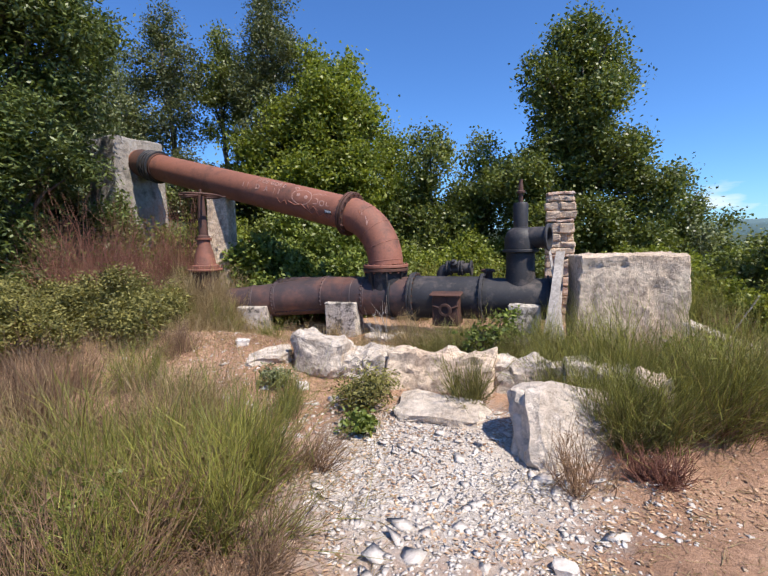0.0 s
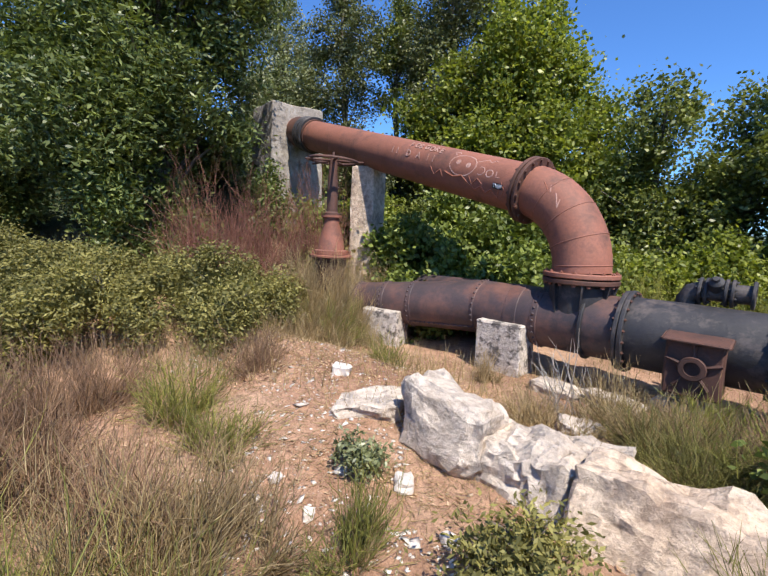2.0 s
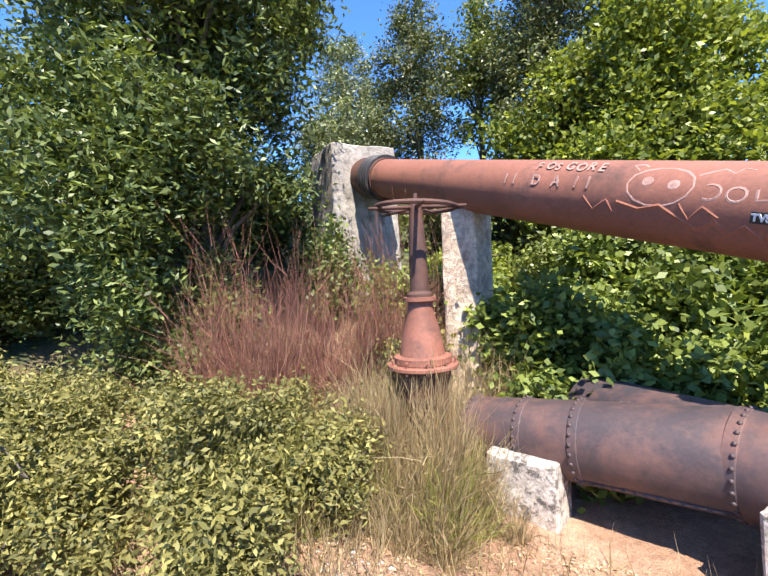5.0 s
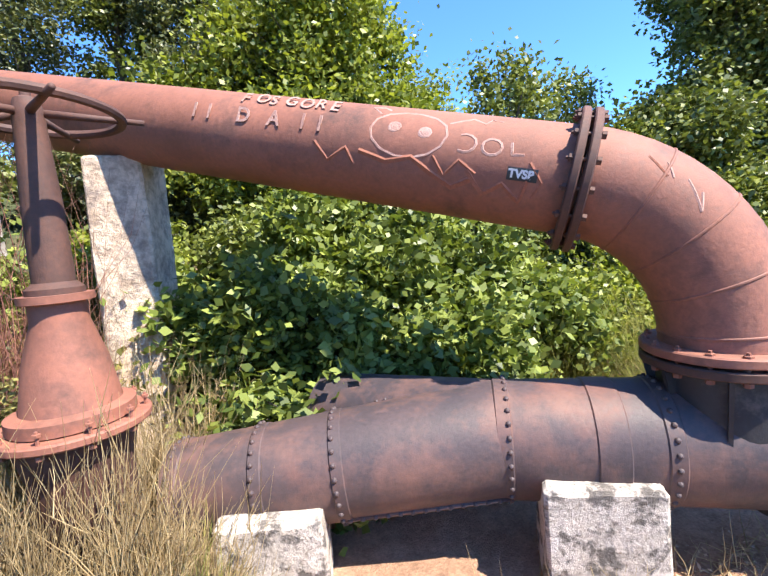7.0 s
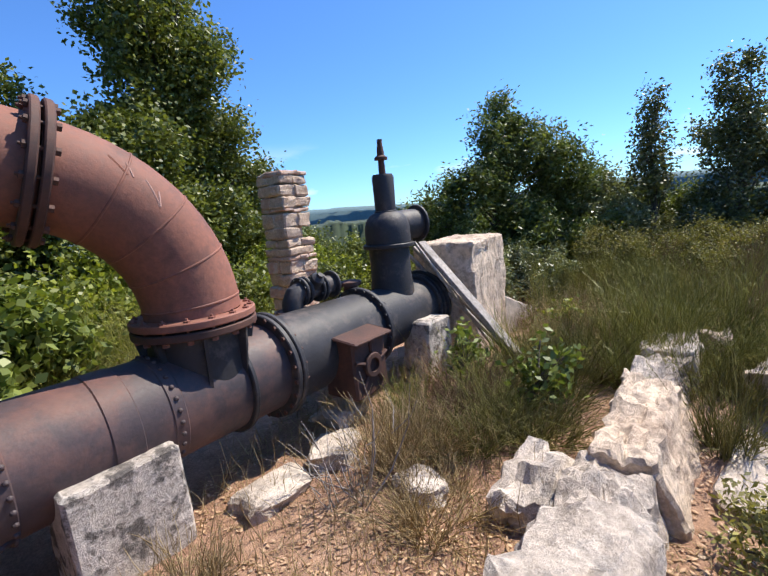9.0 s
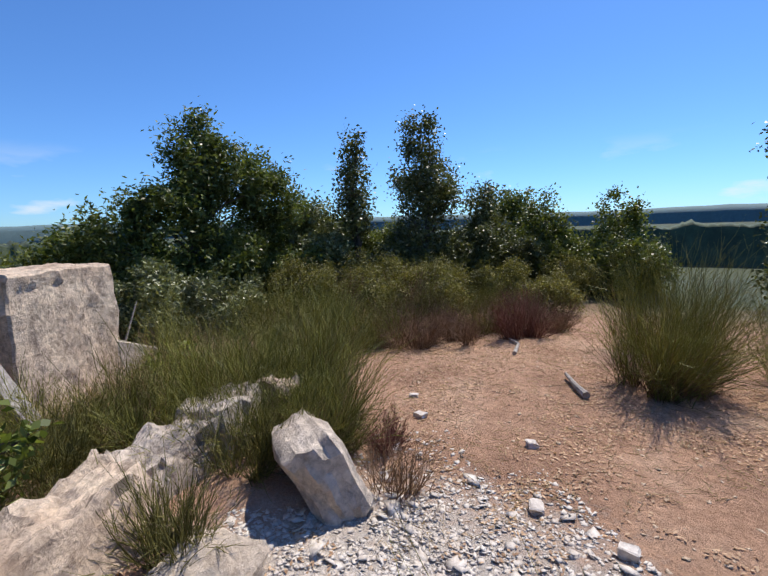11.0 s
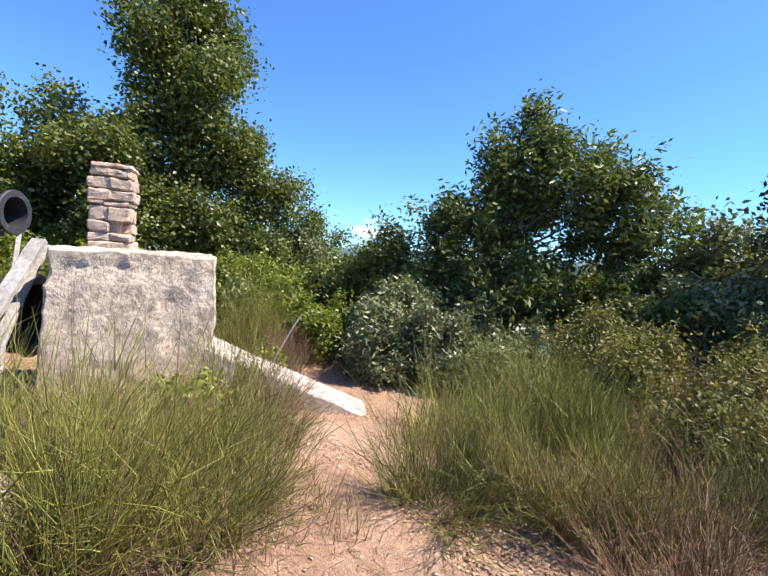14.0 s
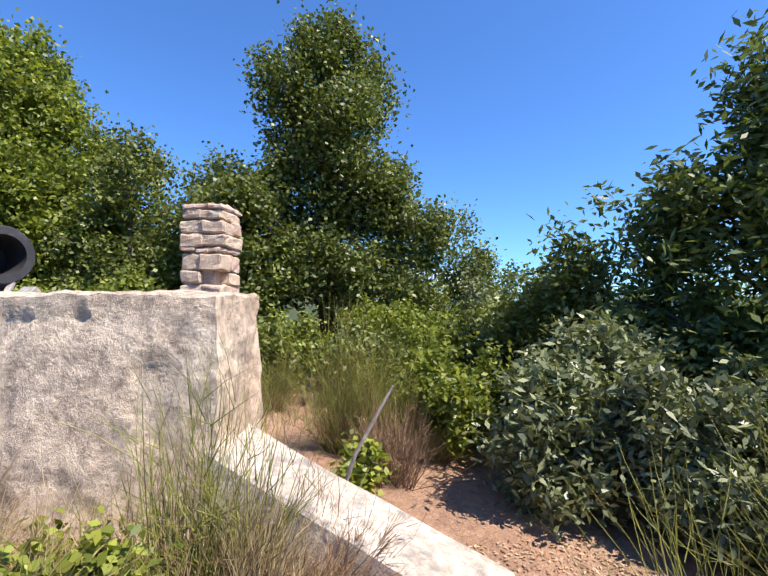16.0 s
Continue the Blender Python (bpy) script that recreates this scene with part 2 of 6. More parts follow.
def soil_material():
    m, n, l, out = nodes_of("reddish_dry_soil")
    p = n.new("ShaderNodeBsdfPrincipled")
    a = noise_tex(n, l, 0.9, 8, 0.62)
    b = noise_tex(n, l, 14, 8, 0.7)
    c = noise_tex(n, l, 70, 6, 0.75)
    base = ramp(n, l, a, [(0.3, (0.30, 0.165, 0.105)), (0.5, (0.46, 0.275, 0.18)), (0.7, (0.58, 0.39, 0.275))])
    base = mix(n, l, 1.0, base, ramp(n, l, b, [(0.3, (0.62, 0.58, 0.55)), (0.65, (1.12, 1.12, 1.1))]), "MULTIPLY")
    base = mix(n, l, 1.0, base, ramp(n, l, c, [(0.3, (0.6, 0.58, 0.56)), (0.6, (1.15, 1.15, 1.15))]), "MULTIPLY")
    spot = n.new("ShaderNodeVectorMath")
    spot.operation = "DISTANCE"
    spot.inputs[1].default_value = (0.45, 2.55, 0)
    tc = n.new("ShaderNodeTexCoord")
    l.new(tc.outputs["Object"], spot.inputs[0])
    near_ = n.new("ShaderNodeMath")
    near_.operation = "MULTIPLY_ADD"
    near_.inputs[1].default_value = 1.2
    l.new(b, near_.inputs[0])
    l.new(spot.outputs["Value"], near_.inputs[2])
    dust = n.new("ShaderNodeMapRange")
    dust.inputs[1].default_value, dust.inputs[2].default_value = 1.75, 1.1
    l.new(near_.outputs[0], dust.inputs[0])
    base = mix(n, l, dust.outputs[0], base, ramp(n, l, c, [(0.3, (0.42, 0.34, 0.28)), (0.65, (0.66, 0.59, 0.53))]))
    dist_ = n.new("ShaderNodeVectorMath")
    dist_.operation = "DISTANCE"
    dist_.inputs[1].default_value = (1.5, 3.5, 0)
    l.new(tc.outputs["Object"], dist_.inputs[0])
    add = n.new("ShaderNodeMath")
    add.operation = "MULTIPLY_ADD"
    add.inputs[1].default_value, add.inputs[2].default_value = 5.0, -2.5
    l.new(a, add.inputs[0])
    tot = n.new("ShaderNodeMath")
    l.new(dist_.outputs["Value"], tot.inputs[0])
    l.new(add.outputs[0], tot.inputs[1])
    rg = n.new("ShaderNodeMapRange")
    rg.inputs[1].default_value, rg.inputs[2].default_value = 6.5, 9.0
    l.new(tot.outputs[0], rg.inputs[0])
    scrub = ramp(n, l, b, [(0.3, (0.02, 0.03, 0.01)), (0.6, (0.06, 0.075, 0.03))])
    base = mix(n, l, rg.outputs[0], base, scrub)
    l.new(base, p.inputs["Base Color"])
    p.inputs["Roughness"].default_value = 0.95
    bu = n.new("ShaderNodeBump")
    bu.inputs["Strength"].default_value, bu.inputs["Distance"].default_value = 0.9, 0.02
    l.new(c, bu.inputs["Height"])
    l.new(bu.outputs[0], p.inputs["Normal"])
    l.new(p.outputs[0], out.inputs[0])
    return m


SOIL = soil_material()
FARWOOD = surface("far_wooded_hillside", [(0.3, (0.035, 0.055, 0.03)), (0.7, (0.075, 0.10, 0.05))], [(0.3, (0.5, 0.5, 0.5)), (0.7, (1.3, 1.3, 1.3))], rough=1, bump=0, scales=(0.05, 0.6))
# woodland green shifted to blue: the distance haze is in this colour
HAZE = surface("far_hills_haze_tint", [(0.3, (0.09, 0.15, 0.16)), (0.7, (0.12, 0.185, 0.19))], [(0.3, (0.8, 0.8, 0.8)), (0.7, (1.1, 1.1, 1.1))], rough=1, bump=0, scales=(0.01, 0.1))
CLOUD = surface("white_cumulus", [(0.3, (0.8, 0.8, 0.82)), (0.7, (0.9, 0.9, 0.9))], [(0.3, (0.95, 0.95, 0.96)), (0.7, (1, 1, 1))], rough=1, bump=0, scales=(0.01, 0.05))


# ---------------------------------------------------------------- making things
def thing(name, at, label, category, group="", kind=""):
    return tagged(pose_of(new(name), at), label, category, group, kind)


def pose_of(ob, at):
    ob.matrix_basis = Matrix.Translation(at)
    return ob


def world_of(ob):
    m = ob.matrix_basis.copy()
    while ob.parent:
        m = ob.parent.matrix_basis @ ob.matrix_parent_inverse @ m
        ob = ob.parent
    return m


def hang(ob, parent):
    """Parent ob, whose mesh is in world coordinates or already placed, to a thing or a part."""
    ob.parent = parent
    ob.matrix_parent_inverse = world_of(parent).inverted()
    return ob


def finish(name, me, material, parent=None, label="", smooth=False):
    me.materials.append(material)
    if smooth:
        me.polygons.foreach_set("use_smooth", [True] * len(me.polygons))
    ob = new(name, me)
    if parent:
        hang(ob, parent)
    return tagged(ob, label)


def part(name, bm, material, parent=None, label="", smooth=False, angle=0.6):
    bmesh.ops.recalc_face_normals(bm, faces=bm.faces)
    if smooth:
        for e in bm.edges:
            e.smooth = len(e.link_faces) < 2 or e.calc_face_angle(0) < angle
    me = bpy.data.meshes.new(name)
    bm.to_mesh(me)
    bm.free()
    return finish(name, me, material, parent, label, smooth)


def raw(name, verts, faces):
    """A mesh from numpy arrays; faces all have the same number of corners."""
    me = bpy.data.meshes.new(name)
    v, f = np.asarray(verts, np.float32), np.asarray(faces, np.int32)
    k = f.shape[1]
    me.vertices.add(len(v))
    me.vertices.foreach_set("co", v.ravel())
    me.loops.add(f.size)
    me.loops.foreach_set("vertex_index", f.ravel())
    me.polygons.add(len(f))
    me.polygons.foreach_set("loop_start", np.arange(0, f.size, k, dtype=np.int32))
    me.update(calc_edges=True)
    me.validate()
    return me


def frames_along(pts):
    pts = [Vector(p) for p in pts]
    out, side = [], None
    for i, p in enumerate(pts):
        d = (pts[min(i + 1, len(pts) - 1)] - pts[max(i - 1, 0)]).normalized()
        if side is None:
            side = d.cross(Vector((0, 0, 1)) if abs(d.z) < 0.95 else Vector((0, 1, 0))).normalized()
        side = (side - d * side.dot(d)).normalized()
        out.append((p, side, d.cross(side)))
    return out


def tube(pts, radii, seg=40, wall=0.0, bm=None, caps=True):
    """A swept pipe; with wall, hollow and open at both ends."""
    bm = bm or bmesh.new()
    if isinstance(radii, (int, float)):
        radii = [radii] * len(pts)
    fr = frames_along(pts)

    def rings(less):
        return [[bm.verts.new(p + (s * math.cos(a) + u * math.sin(a)) * (r - less)) for a in (2 * math.pi * k / seg for k in range(seg))] for (p, s, u), r in zip(fr, radii)]

    def skin(rs):
        for a, b in zip(rs, rs[1:]):
            for k in range(seg):
                bm.faces.new((a[k], a[(k + 1) % seg], b[(k + 1) % seg], b[k]))

    outer = rings(0)
    skin(outer)
    if wall:
        inner = rings(wall)
        skin(inner)
        for a, b in ((outer[0], inner[0]), (outer[-1], inner[-1])):
            for k in range(seg):
                bm.faces.new((a[k], a[(k + 1) % seg], b[(k + 1) % seg], b[k]))
    elif caps:
        bm.faces.new(outer[0])
        bm.faces.new(outer[-1])
    return bm


def lathe(profile, at, axis, seg=40, bm=None, closed=False):
    """A turned body: profile of (radius, height) along axis from at; closed joins the last ring to the first."""
    bm = bm or bmesh.new()
    at, d = Vector(at), Vector(axis).normalized()
    s = d.cross(Vector((0, 0, 1)) if abs(d.z) < 0.95 else Vector((0, 1, 0))).normalized()
    u = d.cross(s)
    rs = [[bm.verts.new(at + d * h + (s * math.cos(a) + u * math.sin(a)) * r) for a in (2 * math.pi * k / seg for k in range(seg))] for r, h in profile]
    for a, b in list(zip(rs, rs[1:])) + ([(rs[-1], rs[0])] if closed else []):
        for k in range(seg):
            bm.faces.new((a[k], a[(k + 1) % seg], b[(k + 1) % seg], b[k]))
    if not closed:
        bm.faces.new(rs[0])
        bm.faces.new(rs[-1])
    return bm


def ring(at, axis, r_in, r_out, h, seg=48):
    b = min(0.006, h / 4)
    return lathe([(r_in, -h / 2), (r_out - b, -h / 2), (r_out, -h / 2 + b), (r_out, h / 2 - b), (r_out - b, h / 2), (r_in, h / 2)], at, axis, seg, closed=True)


def prism(corners, z0, z1, jitter=0.0, cuts=0, seed=0, taper=0.0, scar=False):
    """An upright block over a plan, edges chipped and worn."""
    bm = bmesh.new()
    c = sum((Vector((*p, 0)) for p in corners), Vector()) / len(corners)
    lo = [bm.verts.new((c.x + (x - c.x) * (1 + taper), c.y + (y - c.y) * (1 + taper), z0)) for x, y in corners]
    hi = [bm.verts.new((x, y, z1)) for x, y in corners]
    bm.faces.new(lo[::-1])
    bm.faces.new(hi)
    n = len(corners)
    for k in range(n):
        bm.faces.new((lo[k], lo[(k + 1) % n], hi[(k + 1) % n], hi[k]))
    wear(bm, jitter, cuts, seed)
    if scar:
        for v in bm.verts:
            d = abs(v.co.z - (z1 - 0.13) - 0.04 * noise.noise(v.co * 3))
            pit = max(0.0, noise.noise(v.co * 2.2) + 0.25) * max(0.0, 1 - d / 0.06) + 0.5 * max(0.0, noise.noise(v.co * 5.0 + Vector((4, 4, 4))) - 0.32) * 3
            v.co += (Vector((c.x, c.y, v.co.z)) - v.co).normalized() * 0.055 * pit
    return bm


def wear(bm, jitter, cuts, seed, bevel=0.015):
    bmesh.ops.bevel(bm, geom=list(bm.edges), offset=bevel, segments=1, affect="EDGES")
    if cuts:
        bmesh.ops.subdivide_edges(bm, edges=[e for e in bm.edges if e.calc_length() > 0.05], cuts=cuts, use_grid_fill=True)
    bmesh.ops.triangulate(bm, faces=[f for f in bm.faces if len(f.verts) > 4])
    off = Vector((seed * 7.3, seed * 3.1, seed * 1.7))
    for v in bm.verts:
        q = v.co + off
        v.co += jitter * (0.6 * noise.noise_vector(q * 3) + 0.5 * noise.noise_vector(q * 9) + 0.35 * noise.noise_vector(q * 24))


def boulder(at, size, rz=0.0, seed=0, cuts=3, jag=0.16, tilt=(0, 0)):
    bm = bmesh.new()
    bmesh.ops.create_cube(bm, size=1.0)
    bmesh.ops.bevel(bm, geom=list(bm.edges), offset=0.12, segments=1, affect="EDGES")
    bmesh.ops.subdivide_edges(bm, edges=list(bm.edges), cuts=cuts, use_grid_fill=True)
    bmesh.ops.triangulate(bm, faces=[f for f in bm.faces if len(f.verts) > 4])
    off = Vector((seed * 5.7 + 1, seed * 2.3, seed * 9.1))
    for v in bm.verts:
        v.co += jag * (noise.noise_vector(v.co * 1.6 + off) + 0.4 * noise.noise_vector(v.co * 5 + off) + 0.2 * noise.noise_vector(v.co * 13 + off))
    m = pose(*at, tilt[0], tilt[1], rz) @ Matrix.Diagonal((*size, 1))
    bmesh.ops.transform(bm, matrix=m, verts=bm.verts)
    return bm


rng = np.random.default_rng(7)


def unit(n):
    v = rng.normal(size=(n, 3))
    return v / np.linalg.norm(v, axis=1)[:, None]


def leaf_mesh(name, at, length, width, up=0.25):
    """Folded pointed leaves, each an island of one quad; at is (n, 3)."""
    n = len(at)
    d = unit(n)
    d[:, 2] = d[:, 2] * (0.7 if up < 2 else 0.2) - (0.1 if up < 2 else 0.0)
    d /= np.linalg.norm(d, axis=1)[:, None]
    nrm = unit(n) + (0, 0, up * 2)
    s = np.cross(d, nrm)
    s /= np.linalg.norm(s, axis=1)[:, None] + 1e-9
    k = np.cross(s, d)
    L = length * rng.uniform(0.6, 1.25, (n, 1))
    w = width * rng.uniform(0.7, 1.2, (n, 1))
    v = np.empty((n, 4, 3))
    v[:, 0] = at - d * L * 0.5
    v[:, 1] = at + s * w * 0.5 + k * w * 0.12
    v[:, 2] = at + d * L * 0.5
    v[:, 3] = at - s * w * 0.5 + k * w * 0.12
    return raw(name, v.reshape(-1, 3), np.arange(4 * n).reshape(-1, 4))


def stem_mesh(name, base, tip, width, bend=0.15, steps=4, droop=0.0):
    """Thin stems: bowed three-sided blades that taper to the tip."""
    n = len(base)
    d = tip - base
    ln = np.linalg.norm(d, axis=1)[:, None]
    side = np.cross(d, unit(n))
    side /= np.linalg.norm(side, axis=1)[:, None] + 1e-9
    other = np.cross(d / ln, side)
    bow = unit(n) * bend * ln
    w = width * rng.uniform(0.6, 1.3, (n, 1))
    t = np.linspace(0, 1, steps)
    v = np.empty((n, steps, 3, 3))
    for i, a in enumerate(t):
        c = base + d * a + bow * (a * (1 - a)) * 1.6 - np.array((0, 0, 1.0)) * droop * ln * a * a
        r = w * (1 - 0.8 * a) * 0.5
        v[:, i, 0], v[:, i, 1], v[:, i, 2] = c + side * r, c - side * r * 0.5 + other * r * 0.87, c - side * r * 0.5 - other * r * 0.87
    b = (np.arange(n) * steps * 3)[:, None]
    f = []
    for i in range(steps - 1):
        for k in range(3):
            f.append(np.concatenate([b + i * 3 + k, b + i * 3 + (k + 1) % 3, b + i * 3 + 3 + (k + 1) % 3, b + i * 3 + 3 + k], 1))
    return raw(name, v.reshape(-1, 3), np.concatenate(f))


def tufts(blobs, per_m2, leaves, spread):
    """Leaf places in sprays over the shells of blobs (centre, radii), with gaps between the sprays."""
    out, hubs = [], []
    for c, r in blobs:
        c, r = np.array(c, float), np.array(r, float)
        area = 4 * math.pi * ((r[0] * r[1]) ** 1.6 + (r[0] * r[2]) ** 1.6 + (r[1] * r[2]) ** 1.6) ** (1 / 1.6) / 3 ** (1 / 1.6)
        n = max(6, int(area * per_m2))
        m = 9 + int(area * 0.8)
        lump = unit(m) * r * rng.uniform(0.55, 0.86, (m, 1)) + c
        own = rng.integers(0, m, n)
        h = lump[own] + unit(n) * r * 0.36 * rng.uniform(0.3, 1.0, (n, 1)) * rng.uniform(0.6, 1.25, (m, 1))[own]
        deep = rng.uniform(size=n) < 0.16
        h[deep] = (unit(n) * r * rng.uniform(0.1, 0.8, (n, 1)) + c)[deep]
        hubs.append(h)
        k = rng.poisson(leaves, n) + 3
        at = np.repeat(h, k, 0)
        out.append(at + rng.normal(size=at.shape) * spread * np.repeat(rng.uniform(0.6, 1.3, (n, 1)), k, 0))
    return np.concatenate(out), np.concatenate(hubs)


def limb_mesh(name, base, hubs, trunk_r, count):
    """Trunk and tapering limbs from the base up to some of the sprays."""
    bm = bmesh.new()
    base = Vector(base)
    top = Vector(hubs.mean(0))
    top.z = base.z + 0.82 * (hubs[:, 2].max() - base.z)
    spine = [base + (top - base) * a + Vector((0.12 * math.sin(5 * a + base.x), 0.12 * math.cos(4 * a + base.y), 0)) * a for a in (0, 0.2, 0.4, 0.6, 0.8, 1.0)]
    tube([spine[0] - Vector((0, 0, 0.3))] + spine, [trunk_r * 1.35, trunk_r * 1.2, trunk_r, trunk_r * 0.8, trunk_r * 0.6, trunk_r * 0.4, trunk_r * 0.15], 9, bm=bm)
    for i in rng.choice(len(hubs), min(count, len(hubs)), replace=False):
        h = Vector(hubs[i])
        a = min(4, max(0.6, 5 * ((h.z - base.z) / max(0.5, top.z - base.z) - 0.25)))
        k = int(a)
        s = spine[k].lerp(spine[k + 1], a - k)
        mid = s.lerp(h, 0.5) + Vector((0, 0, 0.12 * (h - s).length))
        tube([s, mid, h], [trunk_r * 0.36, trunk_r * 0.2, 0.006], 5, bm=bm, caps=False)
    me = bpy.data.meshes.new(name)
    bm.to_mesh(me)
    bm.free()
    return me


def tree(name, base, blobs, material, leaf, label, category="tree", per_m2=14, leaves=26, spread=0.13, trunk=0.09, limbs=26, group=""):
    t = thing(name, base, label, category, group)
    at, hubs = tufts(blobs, per_m2 * 1.25, leaves * 1.15, spread)
    finish("trunk" if category == "tree" else "stem", limb_mesh("trunk", base, hubs, trunk, limbs), BARK, t, smooth=True)
    finish("crown" if category == "tree" else "foliage", leaf_mesh("crown", at, *leaf), material, t)
    return t


# ---------------------------------------------------------------- the lie of the land
def smooth(a, b, v):
    t = min(1.0, max(0.0, (v - a) / (b - a)))
    return t * t * (3 - 2 * t)


def height(x, y, fine=True):
    # line of the old wall: ahead of it the ground lies higher, with the pipe on it
    across = (y - 3.95) + 0.42 * x
    h = 0.13 * smooth(-1.2, 0.6, across) * smooth(4.5, 1.5, x) + 0.06 * smooth(-1.0, -3.0, x)
    h += 0.28 * smooth(0.2, -1.6, x) * smooth(3.2, 5.2, y) * smooth(5.9, 5.0, y)
    # hillside behind the pipe and by the anchor
    back = 0.45 * (y - 7.4) - 0.42 * (x + 1.2)
    h += 2.9 * smooth(0.0, 4.6, back) + 0.25 * max(0.0, min(14.0, back - 4.0))
    h -= 0.20 * smooth(3.0, 7.0, x) * smooth(9.0, 3.0, y)
    h -= 0.16 * max(0.0, min(30.0, x - 9.0)) + 0.10 * max(0.0, min(30.0, y - 14.0)) * smooth(-2, 6, x)
    h += 0.06 * max(0.0, min(60.0, -x - 12.0))
    if fine:
        h += 0.05 * noise.noise((x * 0.8, y * 0.8, 0.3)) + 0.022 * noise.noise((x * 3.1, y * 3.1, 1.3)) + 0.010 * noise.noise((x * 9, y * 9, 2.3))
    return h


def graded(lo, hi, step, far):
    mid = list(np.arange(lo, hi + step / 2, step))
    out, d = [], step
    v = hi
    while v < far:
        d *= 1.25
        v += d
        out.append(v)
    low, d, v = [], step, lo
    while v > -far:
        d *= 1.25
        v -= d
        low.append(v)
    return np.array(low[::-1] + mid + out)


gx, gy = graded(-6, 9, 0.07, 2500), graded(-2.5, 10, 0.07, 2500)
gv = np.array([(x, y, height(x, y)) for y in gy for x in gx])
gi = np.arange(len(gv)).reshape(len(gy), len(gx))
gf = np.stack([gi[:-1, :-1], gi[:-1, 1:], gi[1:, 1:], gi[1:, :-1]], -1).reshape(-1, 4)
ground = tagged(finish("ground", raw("ground", gv, gf), SOIL, smooth=True), "dry reddish earth with grit and litter", "ground", kind="structure")


def on_ground(x, y, lift=0.0):
    return (x, y, height(x, y) + lift)


# ---------------------------------------------------------------- the pipes
T = Vector((0.25, 6.19, 0))                      # axis of the riser
RUN = Vector((0.934, -0.357, 0)).normalized()    # the way of the lower main
UP = Vector((0, 0, 1))
AXIS_Z = 0.66
SLOPE = Vector((-0.872, 0.49, 0)).normalized()   # the way of the upper pipe, in plan
RISE = radians(14.5)
SLANT = (SLOPE * math.cos(RISE) + UP * math.sin(RISE)).normalized()
RED_R, BEND = 0.245, 0.76
FLANGE_Z = 1.06
ELBOW0 = T + UP * (FLANGE_Z + 0.05)


def elbow_at(a):
    """Centre line of the elbow after turning a radians from upright."""
    return ELBOW0 + SLOPE * BEND * (1 - math.cos(a)) + UP * BEND * math.sin(a)


TURN_A = math.pi / 2 - RISE
F1 = elbow_at(TURN_A)
FACE_D = 4.95


def bolts(parent, at, axis, r, count, size, material, half):
    """Hexagon bolt heads with nuts round a flange, as separate parts on one mesh."""
    d = Vector(axis).normalized()
    s = d.cross(UP if abs(d.z) < 0.95 else Vector((0, 1, 0))).normalized()
    u = d.cross(s)
    bm = lathe([(size * 0.55, -half - size), (size, -half - size), (size, -half), (size * 0.5, -half), (size * 0.5, half), (size, half), (size, half + size * 0.8), (size * 0.5, half + size * 0.9), (size * 0.4, half + size * 1.5)], (0, 0, 0), d, 6)
    me = bpy.data.meshes.new("bolt")
    bmesh.ops.recalc_face_normals(bm, faces=bm.faces)
    bm.to_mesh(me)
    bm.free()
    me.materials.append(material)
    for k in range(count):
        a = 2 * math.pi * (k + 0.5) / count
        ob = new("bolt", me)
        ob.matrix_basis = Matrix.Translation(Vector(at) + (s * math.cos(a) + u * math.sin(a)) * r)
        hang(ob, parent)


dome = bpy.data.meshes.new("rivet")
_b = lathe([(0.0125, -0.004), (0.0125, 0.003), (0.009, 0.009), (0.003, 0.012)], (0, 0, 0), (0, 0, 1), 8)
bmesh.ops.recalc_face_normals(_b, faces=_b.faces)
_b.to_mesh(dome)
_b.free()
dome.materials.append(TARRED)


def rivet(parent, at, normal, size=1.0):
    ob = new("rivet", dome)
    ob.matrix_basis = Matrix.LocRotScale(at, Vector(normal).to_track_quat("Z", "Y"), (size, size, size))
    hang(ob, parent)


def rivet_ring(parent, at, axis, r, count, size=1.0, skip=None):
    d = Vector(axis).normalized()
    s = d.cross(UP).normalized()
    u = d.cross(s)
    for k in range(count):
        a = 2 * math.pi * k / count
        n = s * math.cos(a) + u * math.sin(a)
        p = Vector(at) + n * r
        if skip is None or not skip(p):
            rivet(parent, p, n, size)


# upper red pipe: straight length, elbow, flanges
upper = thing("penstock_pipe", F1, "large rust-red steel pipe sloping out of a concrete anchor", "pipe")
part("pipe", tube([F1 + SLANT * (0.02 + (FACE_D + 0.25) * k / 8) for k in range(9)], RED_R, 56), RUST, upper, smooth=True)
part("flange", ring(F1 + SLANT * 0.025, SLANT, RED_R - 0.004, RED_R + 0.075, 0.035), RUST_DARK, upper, smooth=True)
part("sleeve", tube([F1 + SLANT * (FACE_D - 0.52), F1 + SLANT * (FACE_D + 0.1)], RED_R + 0.02, 48), RUST_DARK, upper, "dark rusted expansion sleeve", smooth=True)
for d_ in (0.0, 0.09, 0.17, 0.24):
    part("expansion_collar", ring(F1 + SLANT * (FACE_D - 0.45 + d_), SLANT, RED_R - 0.004, RED_R + (0.05 if d_ else 0.06), 0.04), BLACK, upper, smooth=True)

